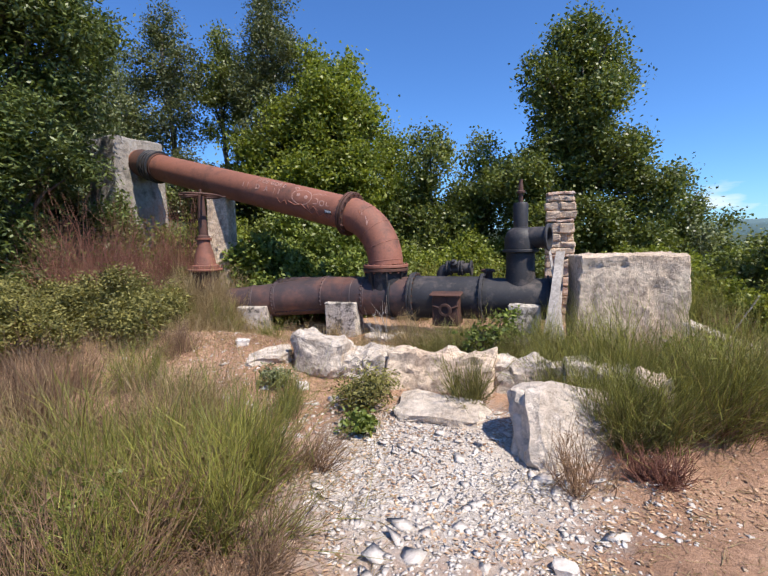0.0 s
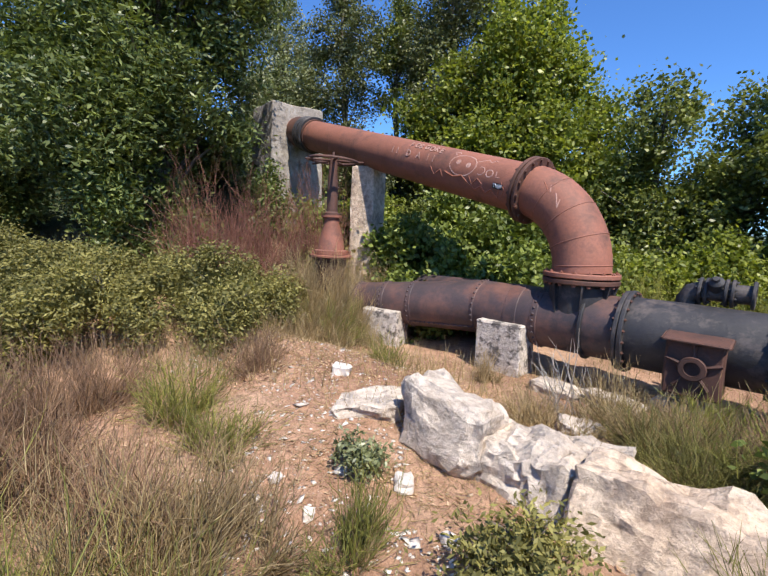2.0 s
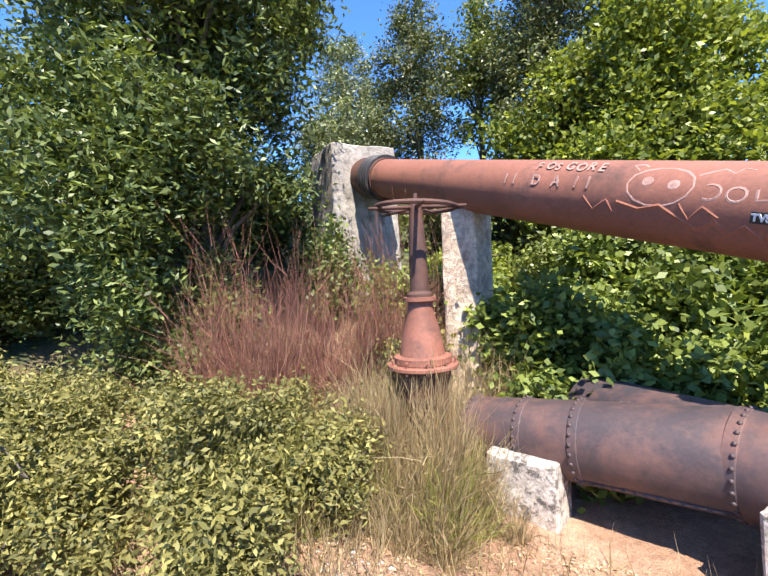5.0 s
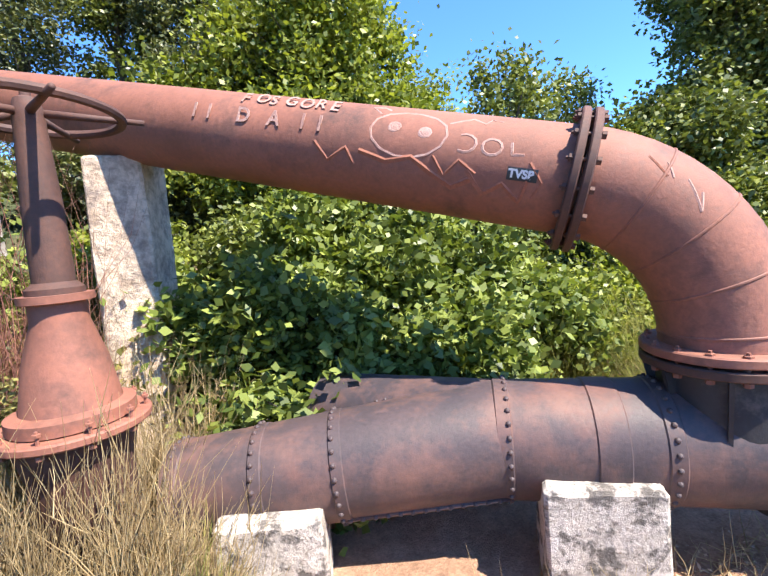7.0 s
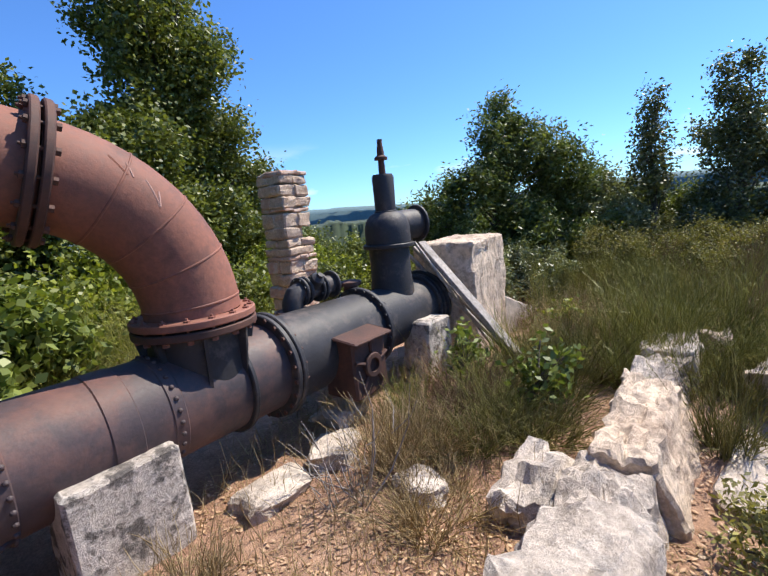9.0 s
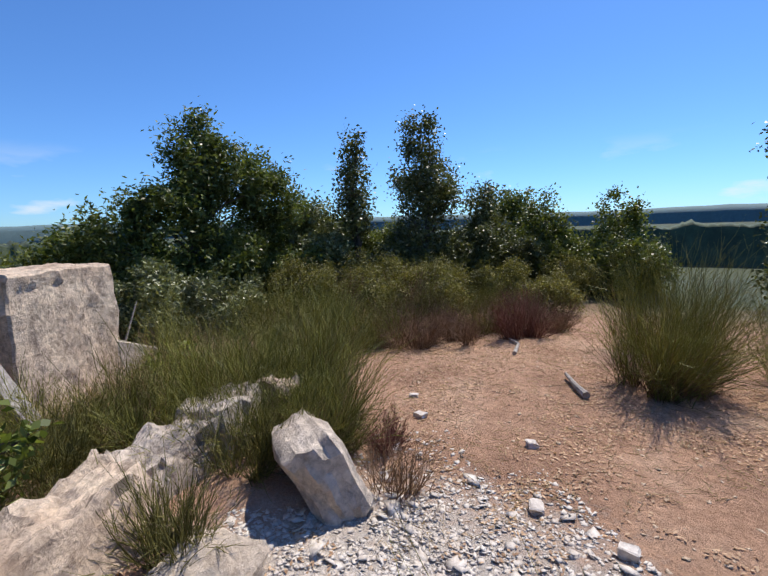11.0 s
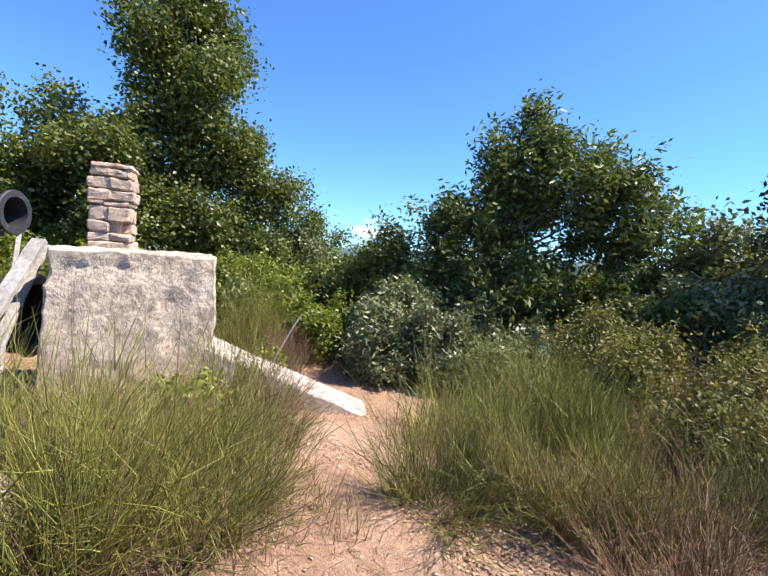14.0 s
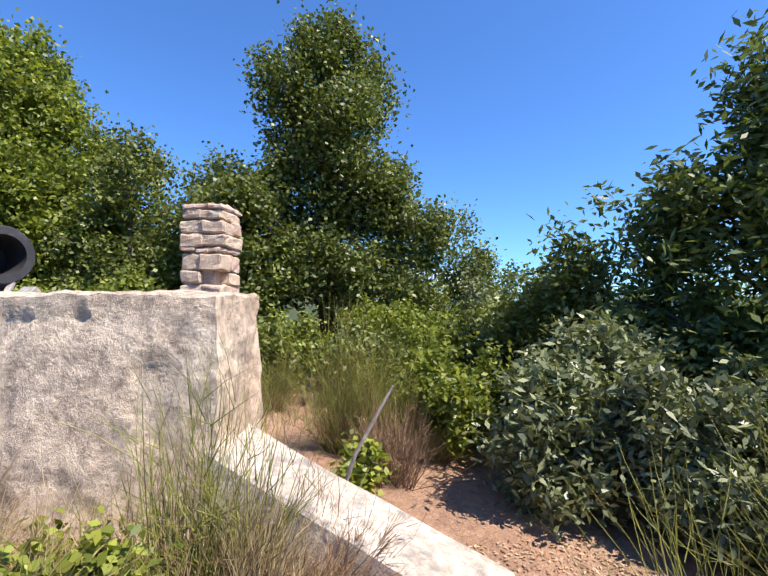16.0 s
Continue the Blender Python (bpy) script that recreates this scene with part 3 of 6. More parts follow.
elbow = thing("pipe_elbow", ELBOW0, "rust-red steel elbow of welded segments with bolted flanges", "pipe")
part("bend", tube([elbow_at(TURN_A * k / 15) for k in range(16)], RED_R, 56), RUST, elbow, smooth=True)
for a_ in (0.06, 0.27, 0.5, 0.73):
    c_ = elbow_at(TURN_A * a_)
    ax = (elbow_at(TURN_A * a_ + 0.01) - elbow_at(TURN_A * a_ - 0.01)).normalized()
    part("weld_seam", ring(c_, ax, RED_R - 0.004, RED_R + 0.004, 0.012), RUST, elbow, smooth=True)
part("upper_flange", ring(F1 - SLANT * 0.025, SLANT, RED_R - 0.004, RED_R + 0.075, 0.035), RUST_DARK, elbow, smooth=True)
low_fl = part("lower_flange", ring(T + UP * (FLANGE_Z + 0.03), UP, RED_R - 0.004, RED_R + 0.075, 0.04), RUST, elbow, smooth=True)
bolts(elbow, F1, SLANT, RED_R + 0.048, 16, 0.017, RUST_DARK, 0.045)
bolts(elbow, T + UP * FLANGE_Z, UP, RED_R + 0.048, 16, 0.017, RUST, 0.045)

# lower main: tee, riveted shell, wye with two branches
main = thing("tee_pipe", T + UP * 0.4, "riveted black and rust-blotched steel main with a ribbed tee", "pipe")
MAIN_R = 0.275
C0 = T + UP * AXIS_Z
WYE = C0 - RUN * 0.95
part("shell", tube([WYE, C0 - RUN * 0.45, C0 + RUN * 0.02, C0 + RUN * 0.42], [MAIN_R] * 4, 56), TARRED, main, smooth=True)
part("neck", tube([C0 + UP * 0.1, T + UP * (FLANGE_Z - 0.02)], RED_R + 0.01, 48), BLACK, main, smooth=True)
part("neck_flange", ring(T + UP * (FLANGE_Z - 0.022), UP, RED_R, RED_R + 0.075, 0.04), RUST_DARK, main, smooth=True)
side = RUN.cross(UP).normalized()
for k in range(8):
    a = 2 * math.pi * (k + 0.5) / 8
    d_ = RUN * math.cos(a) + side * math.sin(a)
    p0 = T + d_ * (RED_R + 0.005)
    foot = FLANGE_Z - 0.33 if abs(math.cos(a)) < 0.6 else FLANGE_Z - 0.19
    bm = bmesh.new()
    w_ = d_.cross(UP) * 0.008
    prof = [(p0 + UP * (FLANGE_Z - 0.045)), (T + d_ * (RED_R + 0.065) + UP * (FLANGE_Z - 0.045)), (T + d_ * (RED_R + 0.03) + UP * foot), (T + d_ * (RED_R - 0.06) + UP * (foot - 0.02))]
    a_v, b_v = [bm.verts.new(p + w_) for p in prof], [bm.verts.new(p - w_) for p in prof]
    bm.faces.new(a_v)
    bm.faces.new(b_v[::-1])
    for i in range(4):
        bm.faces.new((a_v[i], a_v[(i + 1) % 4], b_v[(i + 1) % 4], b_v[i]))
    part("rib", bm, BLACK, main)
part("end_flange", ring(C0 + RUN * 0.40, RUN, MAIN_R - 0.01, MAIN_R + 0.06, 0.035), BLACK, main, smooth=True)
for s_ in (-0.95, -0.52, -0.29):
    part("strap", ring(C0 + RUN * s_, RUN, MAIN_R - 0.004, MAIN_R + 0.006, 0.07 if s_ != -0.52 else 0.13), TARRED, main, smooth=True)
rivet_ring(main, C0 - RUN * 0.93, RUN, MAIN_R + 0.006, 30)
rivet_ring(main, C0 - RUN * 0.29, RUN, MAIN_R + 0.006, 30)
band = part("rib_band", ring(C0 + RUN * 0.12, RUN, MAIN_R - 0.005, MAIN_R + 0.03, 0.03), BLACK, main, smooth=True)


def branch(name, ang, length, r1, drop, label):
    d = Matrix.Rotation(ang, 3, "Z") @ (-RUN)
    end = WYE + d * length - UP * drop
    b = thing(name, WYE - UP * 0.2, label, "pipe", "wye branches")
    ax = (end - WYE).normalized()
    part("shell", tube([WYE - ax * 0.02, WYE.lerp(end, 0.34), WYE.lerp(end, 0.66), end], [MAIN_R, MAIN_R - (MAIN_R - r1) * 0.34, MAIN_R - (MAIN_R - r1) * 0.66, r1], 56, wall=0.012), TARRED, b, smooth=True)
    return b, ax, end


front, fax, fend = branch("riveted_pipe", radians(13.0), 1.55, 0.225, 0.12, "riveted tarred steel branch pipe with rust bloom, on concrete supports")
back_, bax, bend_ = branch("riveted_pipe", radians(-16.0), 1.0, 0.24, 0.0, "short riveted tarred steel branch pipe half hidden by brambles")
for f_ in (0.50, 0.73, 0.97):
    r_ = MAIN_R + (0.225 - MAIN_R) * f_
    c_ = WYE.lerp(fend, f_)
    part("strap", ring(c_, fax, r_ - 0.006, r_ + 0.006, 0.06), TARRED, front, smooth=True)
    rivet_ring(front, c_ + fax * 0.012, fax, r_ + 0.006, 28)
fs = fax.cross(UP).normalized()
if fs.y > 0:
    fs = -fs
low = (fs * math.cos(0.75) - UP * math.sin(0.75)).normalized()
for k in range(13):
    f_ = 0.05 + 0.43 * k / 12
    rivet(front, WYE.lerp(fend, f_) + low * (MAIN_R + (0.225 - MAIN_R) * f_ + 0.004), low, 1.1)
bm = tube([WYE.lerp(fend, 0.02) + low * MAIN_R, WYE.lerp(fend, 0.5) + low * (MAIN_R - 0.025)], 0.012, 6)
part("lap_seam", bm, TARRED, front, smooth=True)
for k in range(14):
    f_ = 0.04 + 0.36 * k / 13
    n_ = (UP * 0.9 - fax.cross(UP).normalized() * 0.0 + (bax - fax).normalized() * 0.5).normalized()
    rivet(front, WYE.lerp(fend, f_) + n_ * (MAIN_R - 0.03 * f_), n_, 0.9)

# black valve body beyond the tee
VALVE = Vector((1.95, 5.55, 0))
V0 = C0 + RUN * 0.44
V1 = VALVE + UP * AXIS_Z
VEND = V1 + RUN * 0.45
body = thing("valve_chamber", V0 - UP * 0.27, "tarred black cast-iron chamber with flanged joints and side hatch", "pipe")
J = V0.lerp(V1, 0.66)
part("barrel", tube([V0, V0 + RUN * 0.3, J], [MAIN_R + 0.012, MAIN_R + 0.012, MAIN_R + 0.005], 56), BLACK, body, smooth=True)
part("flange", ring(V0 + RUN * 0.0, RUN, MAIN_R - 0.01, MAIN_R + 0.065, 0.035), BLACK, body, smooth=True)
bolts(body, C0 + RUN * 0.42, RUN, MAIN_R + 0.042, 22, 0.014, RUST_DARK, 0.035)
part("joint_flange", ring(J, RUN, MAIN_R - 0.02, MAIN_R + 0.05, 0.04), BLACK, body, smooth=True)
bolts(body, J, RUN, MAIN_R + 0.034, 22, 0.012, BLACK, 0.022)
part("end_barrel", tube([J, V1, VEND], [MAIN_R - 0.015] * 3, 56, wall=0.015), BLACK, body, smooth=True)
part("end_flange", ring(VEND - RUN * 0.02, RUN, MAIN_R - 0.02, MAIN_R + 0.05, 0.035), BLACK, body, smooth=True)
for s_ in (0.06, 0.12):
    part("end_ring", ring(VEND - RUN * s_, RUN, MAIN_R - 0.02, MAIN_R + 0.02, 0.03), BLACK, body, smooth=True)
near = Vector((-0.357, -0.934, 0))
H0 = V0.lerp(J, 0.55) + near * 0.26 - UP * 0.06
hatch = prism([(-0.17, -0.16), (0.17, -0.16), (0.17, 0.12), (-0.17, 0.12)], -0.26, 0.15, 0.01, 1, 3)
bmesh.ops.transform(hatch, matrix=Matrix.Translation(H0) @ Matrix.Rotation(math.atan2(RUN.y, RUN.x), 4, "Z"), verts=hatch.verts)
part("hatch_box", hatch, RUST_DARK, body, "rusted box with a broken cover")
lid = prism([(-0.20, -0.19), (0.20, -0.19), (0.20, 0.13), (-0.20, 0.13)], 0.15, 0.17, 0.004, 1, 4)
bmesh.ops.transform(lid, matrix=Matrix.Translation(H0) @ Matrix.Rotation(math.atan2(RUN.y, RUN.x), 4, "Z") @ pose(0, 0, 0, 8, 0, 0), verts=lid.verts)
part("hatch_plate", lid, RUST_DARK, body)
star = ring(H0 + near * 0.175 - UP * 0.05, near, 0.05, 0.085, 0.03, 20)
part("hatch_boss", star, RUST_DARK, body, smooth=True)
for k in range(5):
    a = 2 * math.pi * k / 5 + 0.3
    d_ = RUN * math.cos(a) + UP * math.sin(a)
    part("hatch_arm", tube([H0 + near * 0.17 - UP * 0.05 + d_ * 0.05, H0 + near * 0.165 - UP * 0.05 + d_ * 0.17], 0.014, 6), RUST_DARK, body)

# upright air valve with a side mouth
air = thing("air_valve", V1, "black iron upright valve with a hooded side mouth and rusty spindle", "valve")
part("column", lathe([(0.19, 0.1), (0.19, 0.22), (0.175, 0.34), (0.175, 0.60)], V1, UP, 48), BLACK, air, smooth=True)
part("collar", ring(V1 + UP * 0.61, UP, 0.12, 0.222, 0.035), BLACK, air, smooth=True)
HOOD = V1 + UP * 0.63
MOUTH = (RUN * 0.93 + Vector((0.25, -0.97, 0)) * 0.35).normalized()
part("hood", lathe([(0.195, 0.0), (0.195, 0.12), (0.18, 0.19), (0.14, 0.245), (0.09, 0.268), (0.01, 0.275)], HOOD, UP, 48), BLACK, air, smooth=True)
part("mouth", tube([HOOD + UP * 0.13 + MOUTH * 0.02, HOOD + UP * 0.14 + MOUTH * 0.2, HOOD + UP * 0.14 + MOUTH * 0.34], [0.13, 0.13, 0.13], 40, wall=0.012), BLACK, air, smooth=True)
part("mouth_rim", ring(HOOD + UP * 0.14 + MOUTH * 0.34, MOUTH, 0.117, 0.165, 0.028), BLACK, air, smooth=True)
part("spindle_cap", lathe([(0.10, 0.24), (0.10, 0.27), (0.088, 0.275), (0.093, 0.55), (0.082, 0.575), (0.03, 0.58)], HOOD, UP, 32), BLACK, air, smooth=True)
part("spindle", lathe([(0.03, 0.575), (0.026, 0.69), (0.055, 0.695), (0.055, 0.715), (0.032, 0.73), (0.026, 0.80), (0.022, 0.81), (0.022, 0.86)], HOOD, UP, 14), RUST_DARK, air, "rusty threaded spindle", smooth=True)

# bypass valve on top of the black barrel
BYP = V0 + RUN * 0.34 + UP * (MAIN_R - 0.01) - near * 0.12
byp = thing("bypass_valve", BYP, "small black iron bypass fitting with bolted flanges", "valve")
part("neck", tube([BYP - UP * 0.06, BYP + UP * 0.05, BYP + UP * 0.10 + RUN * 0.03, BYP + UP * 0.12 + RUN * 0.09], 0.075, 24), BLACK, byp, smooth=True)
part("body", tube([BYP + UP * 0.12 + RUN * 0.06, BYP + UP * 0.12 + RUN * 0.40], 0.07, 24), BLACK, byp, smooth=True)
for s_ in (0.08, 0.12, 0.24, 0.28, 0.40):
    part("flange", ring(BYP + UP * 0.12 + RUN * s_, RUN, 0.05, 0.105, 0.024, 28), BLACK, byp, smooth=True)
bolts(byp, BYP + UP * 0.12 + RUN * 0.10, RUN, 0.088, 8, 0.010, BLACK, 0.035)
bolts(byp, BYP + UP * 0.12 + RUN * 0.26, RUN, 0.088, 8, 0.010, BLACK, 0.035)
part("bonnet", lathe([(0.05, 0), (0.05, 0.13), (0.025, 0.15), (0.02, 0.17)], BYP + UP * 0.12 + RUN * 0.18, near * 0.75 + UP * 0.65, 20), BLACK, byp, smooth=True)
part("base_plate", ring(BYP - UP * 0.005, UP, 0.03, 0.12, 0.02, 24), RUST_DARK, byp, smooth=True)
stub = thing("pipe_stub", BYP + RUN * 0.62, "short rusted flanged stub on the black barrel", "pipe")
part("stub", lathe([(0.06, -0.08), (0.06, 0.07), (0.09, 0.07), (0.09, 0.1), (0.05, 0.11)], BYP + RUN * 0.62, UP, 24), RUST_DARK, stub, smooth=True)

# hand-wheel gate valve beside the upper pipe
WH = Vector((-2.32, 6.25, 2.14))
gate = thing("gate_valve", (WH.x, WH.y, 0.4), "rusty gate valve on a tapered pedestal with a spoked handwheel", "valve")
wheel = part("handwheel", lathe([(0.262 + 0.016 * math.cos(a), 0.016 * math.sin(a)) for a in (2 * math.pi * k / 8 for k in range(8))], WH, Vector((0.05, 0.02, 1)), 48, closed=True), RUST_DARK, gate, "rust-brown iron handwheel", smooth=True)
for k in range(5):
    a = 2 * math.pi * k / 5 + 0.35
    d_ = Vector((math.cos(a), math.sin(a), -0.04))
    part("spoke", tube([WH + d_ * 0.03 + UP * 0.0, WH + d_ * 0.33], [0.014, 0.010], 8), RUST_DARK, wheel, smooth=True)
part("hub", lathe([(0.035, -0.05), (0.045, 0.0), (0.035, 0.04), (0.016, 0.05), (0.014, 0.09)], WH, UP, 16), RUST_DARK, wheel, smooth=True)
part("pedestal", lathe([(0.085, -0.60), (0.085, -0.57), (0.062, -0.55), (0.058, -0.3), (0.045, -0.06), (0.045, -0.02)], WH, UP, 24), RUST_DARK, gate, smooth=True)
part("bonnet", lathe([(0.19, -1.02), (0.19, -0.98), (0.15, -0.97), (0.125, -0.82), (0.085, -0.68), (0.085, -0.62), (0.11, -0.615), (0.11, -0.59)], WH, UP, 32), RUST, gate, "rust-red bell-shaped bonnet", smooth=True)
part("bonnet_flange", ring(WH - UP * 1.04, UP, 0.08, 0.235, 0.03, 32), RUST, gate, smooth=True)
part("body", lathe([(0.13, -1.75), (0.16, -1.6), (0.16, -1.2), (0.19, -1.06)], WH, UP, 32), RUST_DARK, gate, smooth=True)
bolts(gate, WH - UP * 1.03, UP, 0.215, 10, 0.012, RUST, 0.03)


# ---------------------------------------------------------------- concrete
def block(name, corners, z0, z1, label, material=CONCRETE, jitter=0.02, cuts=5, seed=1, taper=0.0, category="concrete block", group=""):
    ob = part(name, prism(corners, z0, z1, jitter, cuts, seed, taper, cuts > 12), material, smooth=True, angle=0.5)
    return tagged(ob, label, category, group)


block("concrete_block", [(2.40, 4.88), (3.47, 4.64), (3.62, 5.22), (2.52, 5.46)], -0.5, 1.21, "massive weathered grey concrete block with cracks and lichen", cuts=30, jitter=0.028, seed=2, taper=0.09)
anchor_n = SLOPE
an = Vector((-4.57, 8.82, 0))
wd = Vector((0.49, 0.872, 0))
for_corner = [an - wd * 0.45, an + wd * 0.55, an + wd * 0.55 + SLOPE * 0.9, an - wd * 0.45 + SLOPE * 0.9]
block("anchor_block", [(p.x, p.y) for p in for_corner], 0.4, 3.57, "grey stained concrete anchor block holding the upper pipe", OLDCONC, cuts=9, jitter=0.03, seed=5, taper=0.10)
post_c = T + SLOPE * 3.3
block("concrete_post", [(post_c.x - 0.16, post_c.y - 0.22), (post_c.x + 0.17, post_c.y - 0.18), (post_c.x + 0.2, post_c.y + 0.2), (post_c.x - 0.16, post_c.y + 0.2)], 0.2, 2.30, "whitish concrete post carrying the upper pipe", cuts=6, jitter=0.02, seed=6)


def support(x0, y0, x1, y1, depth, z1, seed, label):
    d = Vector((x1 - x0, y1 - y0, 0)).normalized()
    n_ = Vector((-d.y, d.x, 0))
    c = [Vector((x0, y0, 0)), Vector((x1, y1, 0)), Vector((x1, y1, 0)) + n_ * depth, Vector((x0, y0, 0)) + n_ * depth]
    block("pipe_support", [(p.x, p.y) for p in c], -0.35, z1, label, LICHEN, 0.022, 5, seed, 0.05, "concrete support", "supports under the pipe")


support(-1.97, 6.37, -1.52, 6.33, 0.28, 0.53, 7, "low whitewashed concrete support under the branch pipe")
support(-0.63, 6.15, -0.20, 5.99, 0.30, 0.60, 8, "chipped concrete support blotched with black lichen")
support(1.70, 5.22, 2.03, 5.08, 0.25, 0.63, 9, "small concrete support in the grass under the black chamber")

# old retaining wall, broken along its top, and the slabs fallen from it
WALL = Vector((0.93, -0.37, 0)).normalized()
WALL_N = Vector((0.37, 0.93, 0)).normalized()


def wall_piece(name, s0, s1, d0, d1, z0, z1, seed, label, lean=0.0, cuts=6, jitter=0.05, material=BROKEN):
    o = Vector((-0.42, 4.22, 0))
    bm = bmesh.new()
    c = [o + WALL * s0 + WALL_N * d0, o + WALL * s1 + WALL_N * d0, o + WALL * s1 + WALL_N * d1, o + WALL * s0 + WALL_N * d1]
    lo = [bm.verts.new(p + UP * z0 - WALL_N * lean * (1 if i < 2 else 0.3)) for i, p in enumerate(c)]
    hi = [bm.verts.new(p + UP * z1) for p in c]
    bm.faces.new(lo[::-1])
    bm.faces.new(hi)
    for k in range(4):
        bm.faces.new((lo[k], lo[(k + 1) % 4], hi[(k + 1) % 4], hi[k]))
    wear(bm, jitter, cuts, seed, 0.02)
    crown = [v for v in bm.verts if v.co.z > z1 - 0.07]
    for v in crown:
        q = v.co * 5.5 + Vector((seed, 0, 0))
        step = round(2.5 * noise.noise(q)) / 2.5
        v.co += UP * (0.07 * step - 0.035 * abs(noise.noise(v.co * 14))) + WALL_N * 0.03 * noise.noise(q * 1.7)
    tagged(part(name, bm, material, smooth=True, angle=0.18), label, "wall fragment", "pieces of the broken wall")


wall_piece("wall_fragment", 0.20, 0.70, 0.04, 0.32, -0.2, 0.38, 11, "broken end of a low concrete wall with raw white top", 0.1, 12, 0.07)
wall_piece("wall_fragment", 0.69, 1.655, 0.02, 0.30, -0.2, 0.42, 12, "leaning grey concrete face of the old low wall", 0.26, 14, 0.04, CONCRETE)
wall_piece("wall_fragment", 1.65, 2.20, 0.04, 0.30, -0.2, 0.38, 13, "stretch of low broken wall stained ochre", 0.12, 12, 0.06)
wall_piece("wall_fragment", 2.19, 2.66, -0.05, 0.30, -0.2, 0.42, 14, "worn block at the low wall's end", 0.05, 6, 0.04)
wall_piece("wall_fragment", 2.68, 2.90, -0.22, 0.05, -0.2, 0.40, 15, "small upright lichened end stone of the wall", 0.02, 5, 0.03, CONCRETE)
wall_piece("wall_fragment", 0.35, 0.80, 0.36, 0.62, -0.1, 0.30, 16, "cracked flake of the wall's inner face", 0.0, 6, 0.07)
for nm, at, size, rz, seed, jag, tilt, label in (
        ("fallen_slab", (1.38, 2.83, 0.13), (0.64, 0.30, 0.56), 8, 21, 0.13, (-30, 14), "large pale concrete slab fallen from the wall, leaning on rubble"),
        ("broken_boulder", (-0.45, 4.36, 0.30), (0.56, 0.40, 0.44), -25, 22, 0.17, (-14, 8), "big whitish concrete lump with a clean broken face"),
        ("broken_boulder", (-1.00, 4.47, 0.24), (0.42, 0.30, 0.17), 20, 23, 0.18, (5, -8), "low pale rock with layered broken edges"),
        ("broken_boulder", (0.62, 3.36, 0.08), (0.72, 0.42, 0.14), -22, 24, 0.14, (6, 0), "flat white slab lying on the rubble before the wall"),
        ("broken_boulder", (0.30, 5.02, 0.14), (0.26, 0.2, 0.13), 40, 25, 0.17, (0, 10), "angular pale rock lying in dead leaves"),
        ("broken_boulder", (0.55, 5.60, 0.14), (0.34, 0.26, 0.16), 10, 26, 0.17, (0, 6), "rough whitish rock beside the pipe"),
        ("broken_boulder", (1.0, 5.75, 0.12), (0.36, 0.3, 0.2), 70, 27, 0.17, (0, 6), "pale rubble under the black chamber"),
        ("broken_boulder", (0.15, 5.78, 0.12), (0.4, 0.24, 0.14), -20, 28, 0.15, (0, 6), "low concrete rubble beside the pipe support"),
        ("broken_boulder", (0.6, 7.35, 0.35), (0.4, 0.3, 0.25), 30, 29, 0.17, (0, 6), "white rubble in the grass behind the pipe"),
        ("broken_boulder", (-1.65, 5.15, 0.25), (0.2, 0.15, 0.1), 30, 30, 0.15, (0, 6), "small pale rock on bare soil")):
    tagged(part(nm, boulder((at[0], at[1], at[2]), size, rz, seed, 5, jag, tilt), BROKEN, smooth=True, angle=0.22), label, "rock")

# sloping wing wall beside the block
bm = bmesh.new()
wa, wb = Vector((3.58, 5.08, 0)), Vector((4.82, 4.36, 0))
wdir = (wb - wa).normalized()
wn_ = Vector((wdir.y, -wdir.x, 0)) * 0.46
prof = [(0.0, 0.52), (1.0, -0.06), (1.0, -0.5), (0.0, -0.5)]
va = [bm.verts.new(wa.lerp(wb, s) + UP * z + wn_ * 0.1) for s, z in prof]
vb = [bm.verts.new(wa.lerp(wb, s) + UP * z + wn_) for s, z in prof]
bm.faces.new(va)
bm.faces.new(vb[::-1])
for k in range(4):
    bm.faces.new((va[k], va[(k + 1) % 4], vb[(k + 1) % 4], vb[k]))
wear(bm, 0.018, 8, 31)
tagged(part("wing_wall", bm, BROKEN, smooth=True, angle=0.5), "pale concrete wing wall sloping down from the block", "wall")

